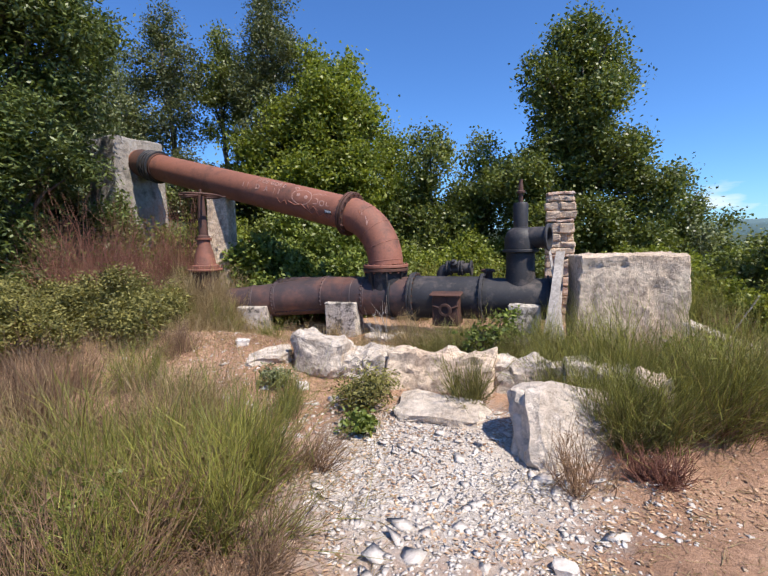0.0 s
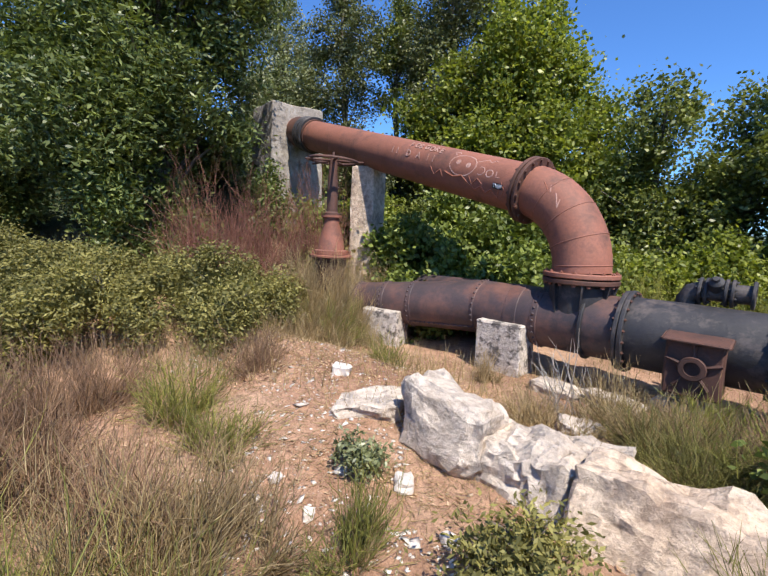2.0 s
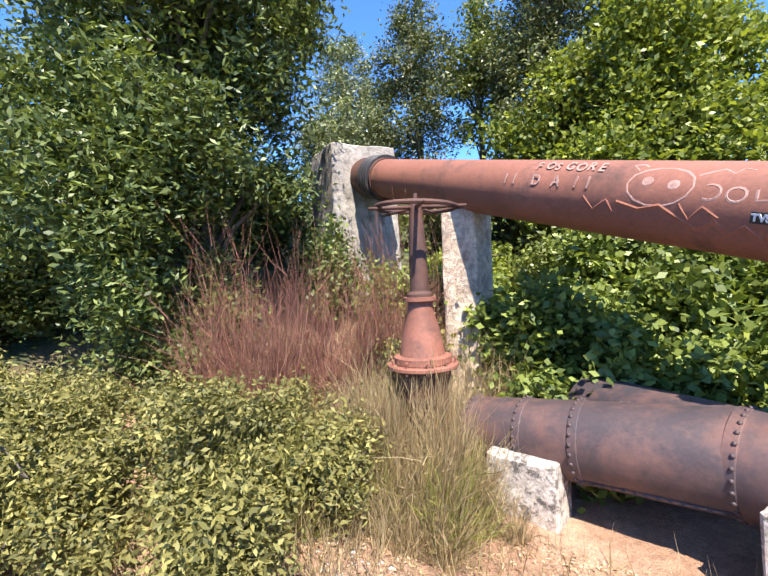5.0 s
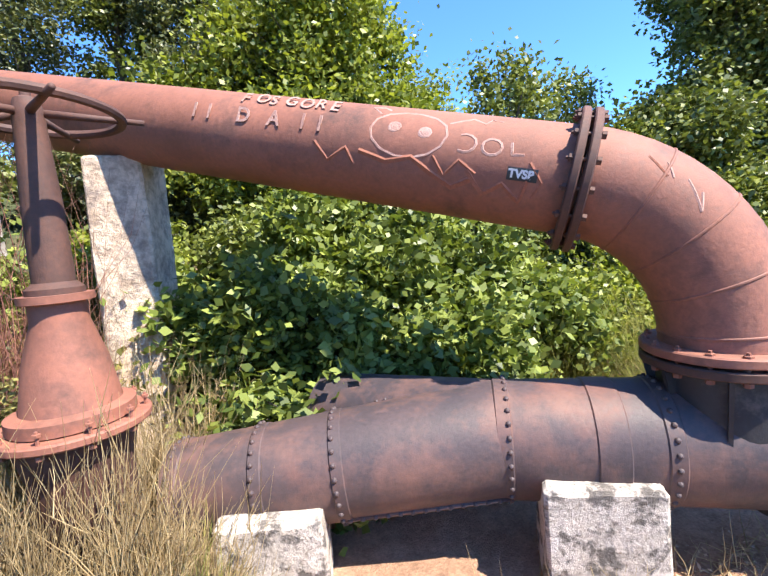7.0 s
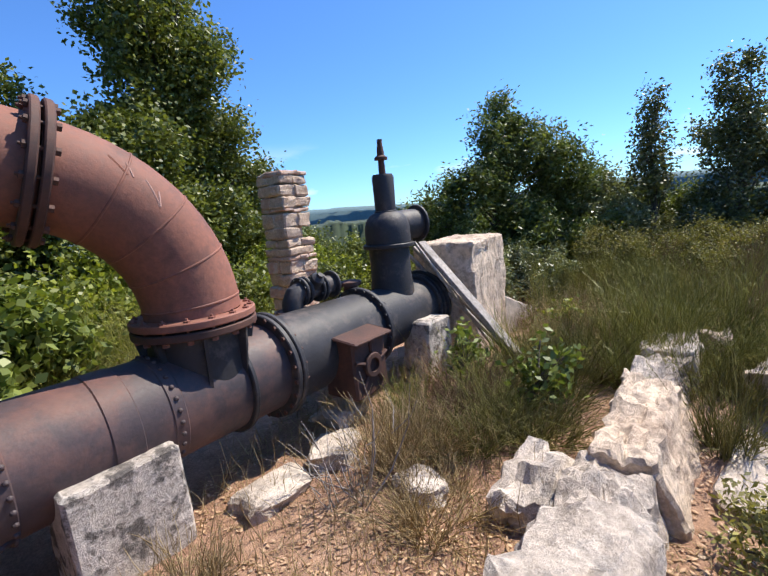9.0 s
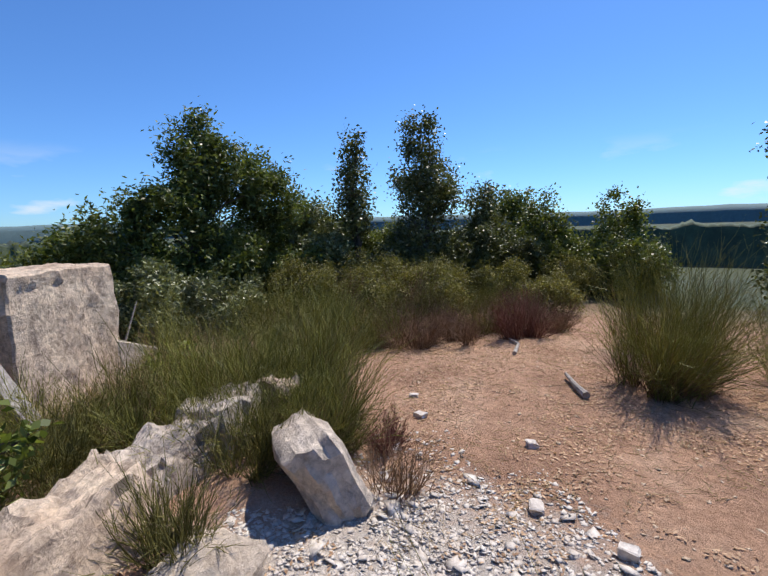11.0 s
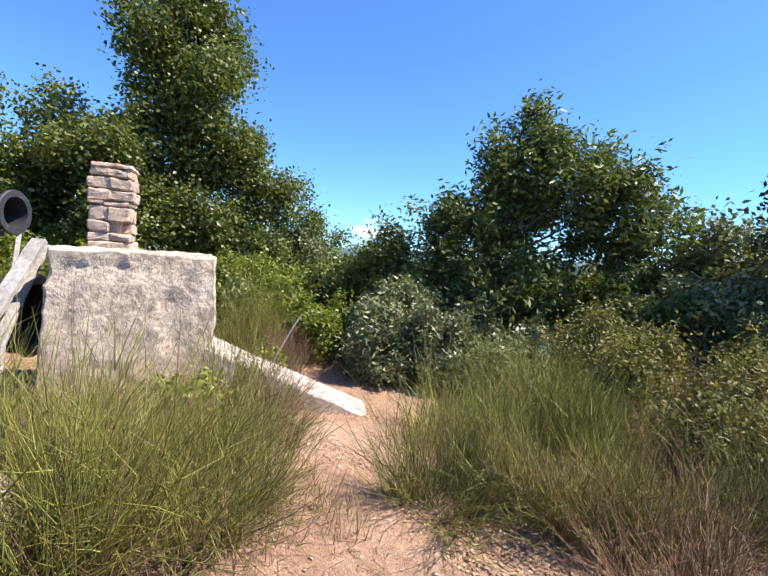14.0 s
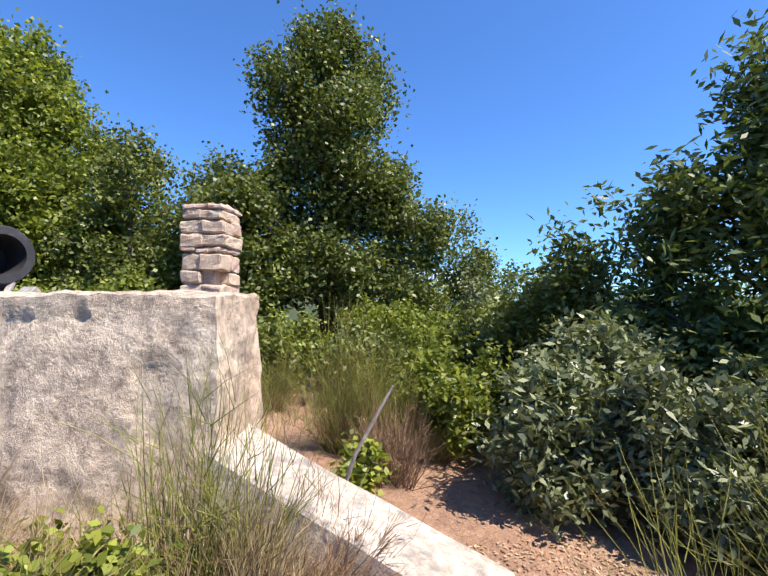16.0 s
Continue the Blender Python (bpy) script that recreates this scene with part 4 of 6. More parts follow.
# ragged brick and rubble pillar
PIL = Vector((3.08, 7.12, 0))
pillar = thing("brick_pillar", (PIL.x, PIL.y, 0.1), "ragged pillar of pale stone and clay brick courses", "pillar")
prand = random.Random(4)
z_ = 0.05
TURN_P = radians(20)
k_ = 0
while z_ < 2.2:
    h_ = prand.choice((0.06, 0.1, 0.13, 0.17)) if z_ > 1.0 else 0.15
    if z_ + h_ > 2.22:
        break
    cells = 2 if h_ > 0.08 else 3
    for ix in range(cells):
        for iy in range(2):
            hole = 1.34 < z_ + h_ / 2 < 1.47 and ix == cells - 1 and iy == 0
            if hole:
                continue
            w = 0.40 / cells
            cx, cy = -0.20 + w * (ix + 0.5), -0.20 + 0.20 * (iy + 0.5)
            wob = 0.03
            bmb = prism([(cx - w / 2 + 0.004 - prand.random() * wob, cy - 0.098 - prand.random() * wob), (cx + w / 2 - 0.004 + prand.random() * wob, cy - 0.098 - prand.random() * wob),
                         (cx + w / 2 - 0.004 + prand.random() * wob, cy + 0.096 + prand.random() * wob), (cx - w / 2 + 0.004 - prand.random() * wob, cy + 0.096 + prand.random() * wob)],
                        z_ + 0.004, z_ + h_ - 0.004, 0.03, 2, k_)
            bmesh.ops.transform(bmb, matrix=Matrix.Translation(PIL) @ Matrix.Rotation(-TURN_P, 4, "Z"), verts=bmb.verts)
            part("brick" if h_ < 0.08 else "stone", bmb, BRICK if (h_ < 0.08 or prand.random() < 0.25) else MASONRY, pillar)
            k_ += 1
    z_ += h_
core = prism([(-0.15, -0.15), (0.10, -0.15), (0.10, 0.02), (0.15, 0.02), (0.15, 0.15), (-0.15, 0.15)], 0.0, 2.12, 0.01, 4, 2)
bmesh.ops.transform(core, matrix=Matrix.Translation(PIL) @ Matrix.Rotation(-TURN_P, 4, "Z"), verts=core.verts)
part("mortar_core", core, MASONRY, pillar)


# bleached timber leaning between the chamber and the block
def plank(a, b, w, t, seed, label):
    a, b = Vector(a), Vector(b)
    d = (b - a)
    bm = bmesh.new()
    bmesh.ops.create_cube(bm, size=1.0)
    bmesh.ops.subdivide_edges(bm, edges=[e for e in bm.edges if abs((e.verts[0].co - e.verts[1].co).x) > 0.5], cuts=10)
    for v in bm.verts:
        q = v.co * Vector((6, 2, 2)).x + Vector((seed * 3, 0, 0))
        v.co.y += 0.12 * noise.noise(q)
        v.co.z += 0.12 * noise.noise(q + Vector((9, 9, 9)))
    m = Matrix.Translation((a + b) / 2) @ d.to_track_quat("X", "Z").to_matrix().to_4x4() @ Matrix.Diagonal((d.length, w, t, 1))
    bmesh.ops.transform(bm, matrix=m, verts=bm.verts)
    bmesh.ops.bevel(bm, geom=list(bm.edges), offset=0.004, segments=1, affect="EDGES")
    tagged(part("timber_plank", bm, WOOD, smooth=True, angle=0.5), label, "plank", "leaning timbers")


plank((1.86, 4.42, 0.18), (2.38, 5.36, 1.24), 0.10, 0.045, 1, "bleached splintered plank leaning by the concrete block")
plank((1.98, 4.46, 0.16), (2.43, 5.44, 1.20), 0.05, 0.03, 2, "thin grey weathered timber leaning by the block")
plank((2.06, 4.50, 0.16), (2.40, 5.52, 1.16), 0.04, 0.03, 3, "thin grey weathered timber leaning by the block")
plank((2.16, 4.62, 0.12), (2.26, 5.42, 1.30), 0.03, 0.022, 4, "thin grey weathered timber leaning by the block")


def fallen_branch(pts, r, label, material=WOOD):
    p = [Vector(q) for q in pts]
    ob = part("dead_branch", tube(p, [r * (1 - 0.6 * i / (len(p) - 1)) for i in range(len(p))], 8), material, smooth=True)
    tagged(ob, label, "branch")


fallen_branch([on_ground(2.18, 0.62, 0.03), on_ground(2.36, 0.60, 0.035), on_ground(2.60, 0.54, 0.05)], 0.035, "short bleached log lying on the path")
fallen_branch([on_ground(3.6, 0.55, 0.02), on_ground(3.9, 0.35, 0.03), on_ground(4.2, 0.32, 0.03)], 0.025, "grey dead branch at the path's edge")
fallen_branch([(4.05, 5.0, -0.05), (4.15, 4.85, 0.35), (4.34, 4.78, 0.72)], 0.016, "bare bent grey stick standing by the wing wall")


# ---------------------------------------------------------------- chalk and paint on the upper pipe
def on_pipe(s, a, lift=0.004):
    """A place on the upper pipe: s metres from its flange, a radians up from its near side."""
    n_side = Vector((-SLOPE.y, SLOPE.x, 0))
    if n_side.y > 0:
        n_side = -n_side
    up_ = SLANT.cross(n_side)
    if up_.z < 0:
        up_ = -up_
    n_ = n_side * math.cos(a) + up_ * math.sin(a)
    return F1 + SLANT * s + n_ * (RED_R + lift)


def stroke(name, pts, w, material, label, closed=False):
    n = 5 * len(pts)
    dense = []
    for i in range(len(pts) - (0 if closed else 1)):
        p, q = pts[i], pts[(i + 1) % len(pts)]
        dense += [(p[0] + (q[0] - p[0]) * j / 5, p[1] + (q[1] - p[1]) * j / 5) for j in range(5)]
    dense.append(pts[0] if closed else pts[-1])
    bm = bmesh.new()
    tube([on_pipe(s, a, -0.7 * w) for s, a in dense], w, 6, bm=bm)
    return part(name, bm, material, upper, label, smooth=True)


def loop(s, a, rs, ra, n=14):
    return [(s + rs * math.cos(2 * math.pi * k / n), a + ra * math.sin(2 * math.pi * k / n)) for k in range(n)]


stroke("chalk_outline", loop(0.76, 0.42, 0.185, 0.50), 0.009, CHALK, "chalk blob outline", True)
stroke("chalk_tail", [(0.58, 0.70), (0.48, 0.92), (0.42, 0.78), (0.40, 0.95), (0.35, 0.9)], 0.008, CHALK, "chalk squiggle")
stroke("chalk_ear", [(0.92, 0.80), (0.98, 1.0), (0.92, 1.05), (0.88, 0.95)], 0.008, CHALK, "chalk squiggle")
for s_, a_ in ((0.83, 0.50), (0.68, 0.44)):
    for q in (0.006, 0.016, 0.028):
        stroke("chalk_dot", loop(s_, a_, q, q * 3.6, 8), 0.009, CHALK, "chalk dot", True)
for s_, part_ in ((0.49, loop(0.49, 0.32, 0.05, 0.17, 12)[2:11]), (0.37, loop(0.37, 0.30, 0.042, 0.15, 12) + [(0.412, 0.30)]), (0.27, [(0.29, 0.42), (0.28, 0.2), (0.23, 0.22)])):
    stroke("chalk_letter", part_, 0.010, CHALK, "chalk letter")
for pts_, w_ in (([(1.22, 0.02), (1.14, -0.3), (1.05, -0.02), (1.0, -0.32)], 0.016), ([(0.98, -0.05), (0.84, -0.18), (0.72, -0.05), (0.62, -0.28), (0.52, -0.5), (0.44, -0.3)], 0.022),
                 ([(0.62, 0.02), (0.56, -0.3), (0.5, 0.0), (0.42, -0.2)], 0.014), ([(0.46, -0.15), (0.38, -0.55), (0.3, -0.3), (0.22, -0.6), (0.2, -0.2)], 0.018), ([(0.2, 0.1), (0.14, -0.2), (0.17, -0.5)], 0.012)):
    stroke("paint_scrawl", pts_, w_, SCRAWL_RED, "faded orange scrawl")


def letter(text, s, a, size, material, name, label):
    cu = bpy.data.curves.new(name, "FONT")
    cu.body, cu.size, cu.extrude, cu.offset = text, size, 0.002, 0.002
    tmp = bpy.data.objects.new("tmp", cu)
    me = bpy.data.meshes.new_from_object(tmp)
    bpy.data.objects.remove(tmp)
    n_side = (on_pipe(s, a, 1.0) - on_pipe(s, a, 0.0)).normalized()
    x_ = -SLANT
    y_ = n_side.cross(x_)
    m = Matrix((x_, y_, n_side)).transposed().to_4x4()
    m.translation = on_pipe(s, a, 0.005)
    me.transform(m)
    return finish(name, me, material, upper, label)


for i_, ch_ in enumerate("FOSGORE"):
    letter(ch_, 1.72 - 0.088 * i_, 0.72 + 0.03 * (i_ % 2), 0.10, CHALK, "chalk_letter", "chalk letter")
for i_, ch_ in enumerate("II D A II"):
    if ch_ != " ":
        letter(ch_, 1.98 - 0.095 * i_, 0.22, 0.11, CHALK, "chalk_letter", "chalk letter")
bm = bmesh.new()
grid = [[bm.verts.new(on_pipe(0.285 - 0.125 * i / 2, -0.22 + 0.22 * j / 4, 0.003)) for i in range(3)] for j in range(5)]
for j in range(4):
    for i in range(2):
        bm.faces.new((grid[j][i], grid[j][i + 1], grid[j + 1][i + 1], grid[j + 1][i]))
part("sticker", bm, STICKER, upper, "small black sticker")
letter("TVSB", 0.28, -0.17, 0.048, WHITE, "sticker_letters", "white letters")


def on_bend(f, a, lift):
    """A place on the elbow: f of its turn, a radians up from its near side."""
    c = elbow_at(TURN_A * f)
    ax = (elbow_at(TURN_A * f + 0.01) - elbow_at(TURN_A * f - 0.01)).normalized()
    n_side = Vector((SLOPE.y, -SLOPE.x, 0))
    n_side = -n_side if n_side.y > 0 else n_side
    out_ = ax.cross(n_side)
    out_ = -out_ if out_.dot(SLOPE) > 0 else out_
    return c + (n_side * math.cos(a) + out_ * math.sin(a)) * (RED_R + lift)


for p_, q_, col_ in (((0.80, 0.62), (0.72, 0.42), SCRAWL_RED), ((0.74, 0.66), (0.70, 0.44), CHALK), ((0.66, 0.55), (0.56, 0.25), CHALK), ((0.56, 0.25), (0.60, 0.5), CHALK)):
    mid_ = [on_bend(p_[0] + (q_[0] - p_[0]) * k / 5, p_[1] + (q_[1] - p_[1]) * k / 5, -0.004) for k in range(6)]
    part("chalk_stroke", tube(mid_, 0.007, 6), col_, elbow, "faded chalk stroke", smooth=True)


# ---------------------------------------------------------------- trees
def blobs_at(base, spec):
    return [((base[0] + x, base[1] + y, base[2] + z), (r, r2, r3)) for x, y, z, r, r2, r3 in spec]


def at_z(x, y):
    return (x, y, height(x, y, False) - 0.05)


b_ = (4.55, 10.0, height(4.55, 10.0, False))
tree("oak_tree", b_, [((4.5, 9.6, 1.9), (1.1, 0.9, 0.8)), ((5.6, 9.6, 1.5), (1.0, 0.9, 0.8)), ((3.6, 9.4, 1.7), (0.9, 0.8, 0.8)), ((4.50, 9.90, 5.44), (0.71, 0.71, 0.71)), ((4.92, 9.99, 4.68), (0.76, 0.76, 0.76)), ((3.99, 9.81, 4.68), (0.71, 0.76, 0.81)), ((4.55, 9.62, 3.93), (1.09, 0.95, 0.85)), ((3.80, 9.62, 2.90), (1.04, 0.95, 0.71)), ((5.10, 9.81, 2.90), (0.95, 0.95, 0.85)),
     ((5.20, 10.09, 5.34), (0.43, 0.43, 0.38)), ((5.85, 9.71, 2.33), (0.95, 0.85, 0.71)), ((2.97, 9.25, 2.62), (0.66, 0.66, 0.57))], OAK, (0.085, 0.055), "dense dark-green oak standing alone against the sky", leaves=34, per_m2=17, spread=0.13, trunk=0.14, limbs=40)
b_ = at_z(-5.6, 6.9)
tree("dark_leafy_tree", b_, [((-5.5, 6.6, 5.6), (1.6, 1.6, 1.3)), ((-4.6, 6.9, 4.6), (0.95, 1.1, 1.2)), ((-6.2, 6.2, 4.2), (1.6, 1.5, 1.4)), ((-4.9, 6.7, 3.2), (1.1, 1.1, 1.0)), ((-5.6, 5.8, 2.6), (1.2, 1.1, 1.1)), ((-5.2, 7.2, 6.8), (1.2, 1.2, 0.9)), ((-5.2, 6.2, 1.5), (1.0, 0.9, 0.9))],
     LAUREL, (0.095, 0.034), "tall dark glossy broadleaf tree crowding the anchor block", leaves=34, per_m2=17, spread=0.13, trunk=0.13, limbs=40)
b_ = at_z(-1.15, 11.4)
tree("hazel_tree", b_, [((-1.16, 11.25, 5.00), (1.26, 1.03, 0.92)), ((-1.91, 11.37, 4.13), (1.26, 1.15, 1.03)), ((-0.42, 11.12, 3.51), (0.92, 0.92, 1.03)), ((-1.16, 10.75, 2.76), (1.72, 1.03, 1.03)), ((0.57, 11.12, 2.27), (0.92, 0.92, 0.80)), ((-1.54, 11.50, 5.99), (0.40, 0.40, 0.57)), ((-0.54, 11.37, 5.49), (0.29, 0.29, 0.57)), ((0.14, 11.25, 4.56), (0.29, 0.29, 0.52)), ((-2.90, 11.12, 3.38), (0.92, 0.92, 0.92))],
     HAZEL, (0.095, 0.068), "bright yellow-green hazel thicket behind the red pipe", leaves=24, per_m2=14, spread=0.14, trunk=0.05, limbs=50)
for x, y, top, r, mat, lf, lab in (
        (-5.4, 12.2, 7.8, 0.95, PINEY, (0.08, 0.042), "slim dark evergreen oak on the slope above"),
        (-4.1, 12.6, 7.4, 0.8, OAK, (0.08, 0.05), "thin grey-green tree on the slope above"),
        (-2.7, 12.2, 8.2, 1.35, PINEY, (0.08, 0.042), "dark dense evergreen tree on the slope behind"),
        (-7.6, 12.5, 7.6, 1.5, SAGE, (0.08, 0.042), "pale grey-green tree behind the anchor block"),
        (-9.5, 9.0, 7.0, 1.9, OAK, (0.09, 0.055), "broad green tree on the wooded slope"),
        (-1.2, 13.0, 6.6, 1.3, OAK, (0.085, 0.055), "green tree behind the hazel thicket"),
        (1.4, 10.4, 4.0, 1.15, OAK, (0.08, 0.055), "rounded green tree between hazel and oak"),
        (2.6, 10.8, 3.9, 1.0, OAK, (0.08, 0.055), "small green tree beside the oak"),
        (0.6, 12.0, 4.6, 1.0, HAZEL, (0.08, 0.055), "bushy yellow-green tree at the wood's edge"),
        (7.6, 10.6, 2.9, 0.9, OAK, (0.08, 0.055), "low green tree on the falling slope"),
        (7.0, 9.2, 1.75, 0.42, SAGE, (0.08, 0.04), "thin grey-green sapling against the far hills"),
        (8.8, 9.8, 1.4, 0.8, OAK, (0.09, 0.05), "low green tree on the falling slope"),
        (8.65, 1.8, 3.6, 0.38, PINEY, (0.09, 0.05), "slender dark sapling with a bare lower stem"),
        (9.3, 0.1, 4.1, 0.95, PINEY, (0.08, 0.05), "dark bushy evergreen oak at the clearing's edge"),
        (9.2, 2.8, 2.5, 0.8, SAGE, (0.09, 0.05), "grey-green small tree at the clearing's edge"),
        (9.6, -1.5, 2.7, 0.85, PINEY, (0.08, 0.05), "dark green small tree beyond the clearing"),
        (9.2, -3.0, 2.3, 1.0, OAK, (0.08, 0.05), "low rounded green tree beyond the clearing"),
        (8.6, -4.6, 2.2, 1.0, OAK, (0.08, 0.05), "low rounded green tree beyond the clearing"),
        (11.5, -3.5, 2.6, 1.3, OAK, (0.11, 0.06), "rounded green tree farther down the slope"),
        (4.2, -5.2, 4.6, 1.3, PINEY, (0.08, 0.05), "tall dark tree beside the path"),
        (2.0, -5.0, 4.0, 1.3, OAK, (0.08, 0.05), "green tree beside the path")):
    g0 = at_z(x, y)
    sp = top - g0[2]
    tree("evergreen_tree" if mat is PINEY else "small_tree", g0, [((x, y, top - r * 0.75), (r * 0.55, r * 0.55, r * 0.8)), ((x + 0.3 * r, y - 0.2 * r, top - r * 1.7), (r * 0.85, r * 0.8, r * 0.85)), ((x - 0.35 * r, y, top - r * 1.9), (r * 0.75, r * 0.8, r * 0.8)),
         ((x, y - 0.2 * r, max(g0[2] + 0.6 * r, top - r * 3.0)), (r * 1.0, r * 0.95, r * 0.9)), ((x + 0.2 * r, y - 0.3 * r, g0[2] + 0.5 * r), (r * 1.0, r, r * 0.7))] if r > 0.45 else [((x + 0.08 * math.sin(3 * k), y, top - 0.25 - 0.42 * k), (r * (0.45 + 0.22 * k), r * (0.45 + 0.22 * k), 0.3)) for k in range(5)], mat, lf, lab,
         leaves=30, per_m2=13, spread=0.12, trunk=0.05 + 0.03 * r, limbs=22)
tree("laurel_tree", at_z(7.3, 4.9), [((7.3, 4.95, 3.0), (0.26, 0.26, 0.55)), ((7.75, 4.7, 3.15), (0.3, 0.3, 0.62)), ((7.95, 4.55, 2.9), (0.28, 0.28, 0.5)), ((7.6, 4.75, 2.1), (0.65, 0.6, 0.6)), ((6.9, 5.3, 1.65), (0.85, 0.75, 0.65)), ((6.5, 6.3, 1.35), (0.6, 0.6, 0.5)), ((7.3, 4.4, 1.0), (0.9, 0.8, 0.7)), ((8.1, 3.9, 1.8), (0.55, 0.5, 0.6)), ((6.6, 5.8, 0.8), (0.7, 0.7, 0.6)), ((8.3, 3.7, 2.45), (0.3, 0.3, 0.4)), ((7.25, 4.75, 2.2), (0.5, 0.5, 0.5)), ((7.65, 4.4, 2.6), (0.5, 0.5, 0.6)), ((7.9, 3.9, 2.4), (0.6, 0.55, 0.6)), ((8.2, 3.3, 2.1), (0.6, 0.55, 0.55))],
     LAUREL, (0.105, 0.036), "glossy dark bay tree with pointed leaves", leaves=30, per_m2=18, spread=0.11, trunk=0.06, limbs=40)


# ---------------------------------------------------------------- shrubs and undergrowth
def shrub(name, x, y, r, h, mat, leaf, label, per_m2=22, leaves=22, spread=0.07, z=None, n=4, group=""):
    g = on_ground(x, y)
    z0 = g[2] if z is None else z
    bl = [((x, y, z0 + h * 0.45), (r * 0.8, r * 0.8, h * 0.5))]
    for k in range(n):
        a = 2 * math.pi * k / n + x * 3 + y
        bl.append(((x + r * 0.55 * math.cos(a), y + r * 0.55 * math.sin(a), z0 + h * (0.35 + 0.3 * ((k * 7) % 5) / 5)), (r * 0.5, r * 0.5, h * 0.36)))
    return tree(name, (x, y, z0), bl, mat, leaf, label, "shrub", per_m2, leaves, spread, 0.018, 30, group)


for x, y, r, h in ((-1.9, 7.9, 0.7, 1.5), (-1.1, 7.6, 0.7, 1.35), (-0.4, 7.6, 0.65, 1.2), (0.2, 8.0, 0.6, 1.3), (-1.5, 8.4, 0.8, 2.0), (-0.4, 8.4, 0.9, 2.0), (-1.75, 7.15, 0.35, 0.75), (-1.25, 6.98, 0.26, 0.55)):
    shrub("bramble_thicket", x, y, r, h, BRAMBLE, (0.085, 0.055), "leafy green bramble thicket under the red pipe", per_m2=26, leaves=22, spread=0.09, group="brambles")
for x, y, r, h in ((0.9, 8.3, 0.6, 1.3), (1.7, 8.6, 0.8, 1.5), (2.6, 9.0, 0.8, 1.5), (3.9, 8.6, 0.7, 1.2), (5.2, 8.4, 0.8, 1.4), (6.2, 8.6, 0.7, 1.3), (5.6, 7.4, 0.6, 1.0)):
    shrub("green_shrub", x, y, r, h, HAZEL, (0.07, 0.045), "light green leafy shrub at the clearing's edge", per_m2=20, leaves=22, group="edge shrubs")
for x, y, r, h in ((-3.0, 5.15, 0.5, 0.85), (-3.6, 4.5, 0.6, 0.9), (-4.1, 3.9, 0.6, 0.85), (-2.6, 5.5, 0.4, 0.7), (-2.75, 5.0, 0.38, 0.55), (-3.1, 6.9, 0.4, 0.9), (-3.4, 6.2, 0.4, 0.7), (-4.6, 4.8, 0.7, 1.0), (-3.7, 5.6, 0.5, 0.9), (-4.9, 3.2, 0.7, 0.85), (-2.45, 4.75, 0.32, 0.5), (-5.6, 4.4, 0.8, 1.1), (-3.3, 3.2, 0.45, 0.5)):
    shrub("heath_shrub", x, y, r, h, HEATH, (0.045, 0.018), "olive-grey heath shrub with fine dry foliage", per_m2=40, leaves=34, spread=0.06, group="heath shrubs")
for x, y, r, h, mt in ((-3.6, 8.0, 0.5, 1.2, BRAMBLE), (-2.9, 8.6, 0.6, 1.1, BRAMBLE), (-3.4, 9.6, 0.7, 0.9, HAZEL), (-0.9, 9.4, 0.9, 1.5, HAZEL), (0.3, 9.4, 0.8, 1.3, HAZEL), (-1.6, 9.2, 0.8, 1.1, HAZEL), (1.0, 9.6, 0.7, 1.3, OAK), (-5.4, 9.9, 0.9, 1.2, OAK), (-2.2, 9.9, 0.8, 1.3, OAK), (-3.0, 7.9, 0.45, 1.1, HEATH), (-6.6, 8.6, 1.0, 1.6, OAK), (-4.0, 10.8, 0.9, 1.5, PINEY),
                       (-7.4, 5.4, 1.0, 1.6, LAUREL), (-8.2, 4.0, 1.1, 1.7, OAK), (-7.0, 3.0, 0.9, 1.2, HEATH), (-9.2, 6.0, 1.3, 2.3, OAK), (-10.0, 2.6, 1.4, 2.0, PINEY), (-6.2, 2.4, 0.7, 0.9, HEATH), (-11.5, 5.0, 1.6, 3.0, OAK), (-4.6, 8.0, 0.45, 1.5, LAUREL)):
    shrub("bank_shrub", x, y, r, h, mt, (0.075, 0.045), "dense leafy shrub on the overgrown bank", per_m2=18, leaves=22, spread=0.09, group="bank shrubs")
shrub("silver_shrub", 5.75, 5.0, 0.75, 1.25, SAGE, (0.075, 0.028), "rounded silvery-green shrub with small stiff leaves", per_m2=40, leaves=34, spread=0.06)
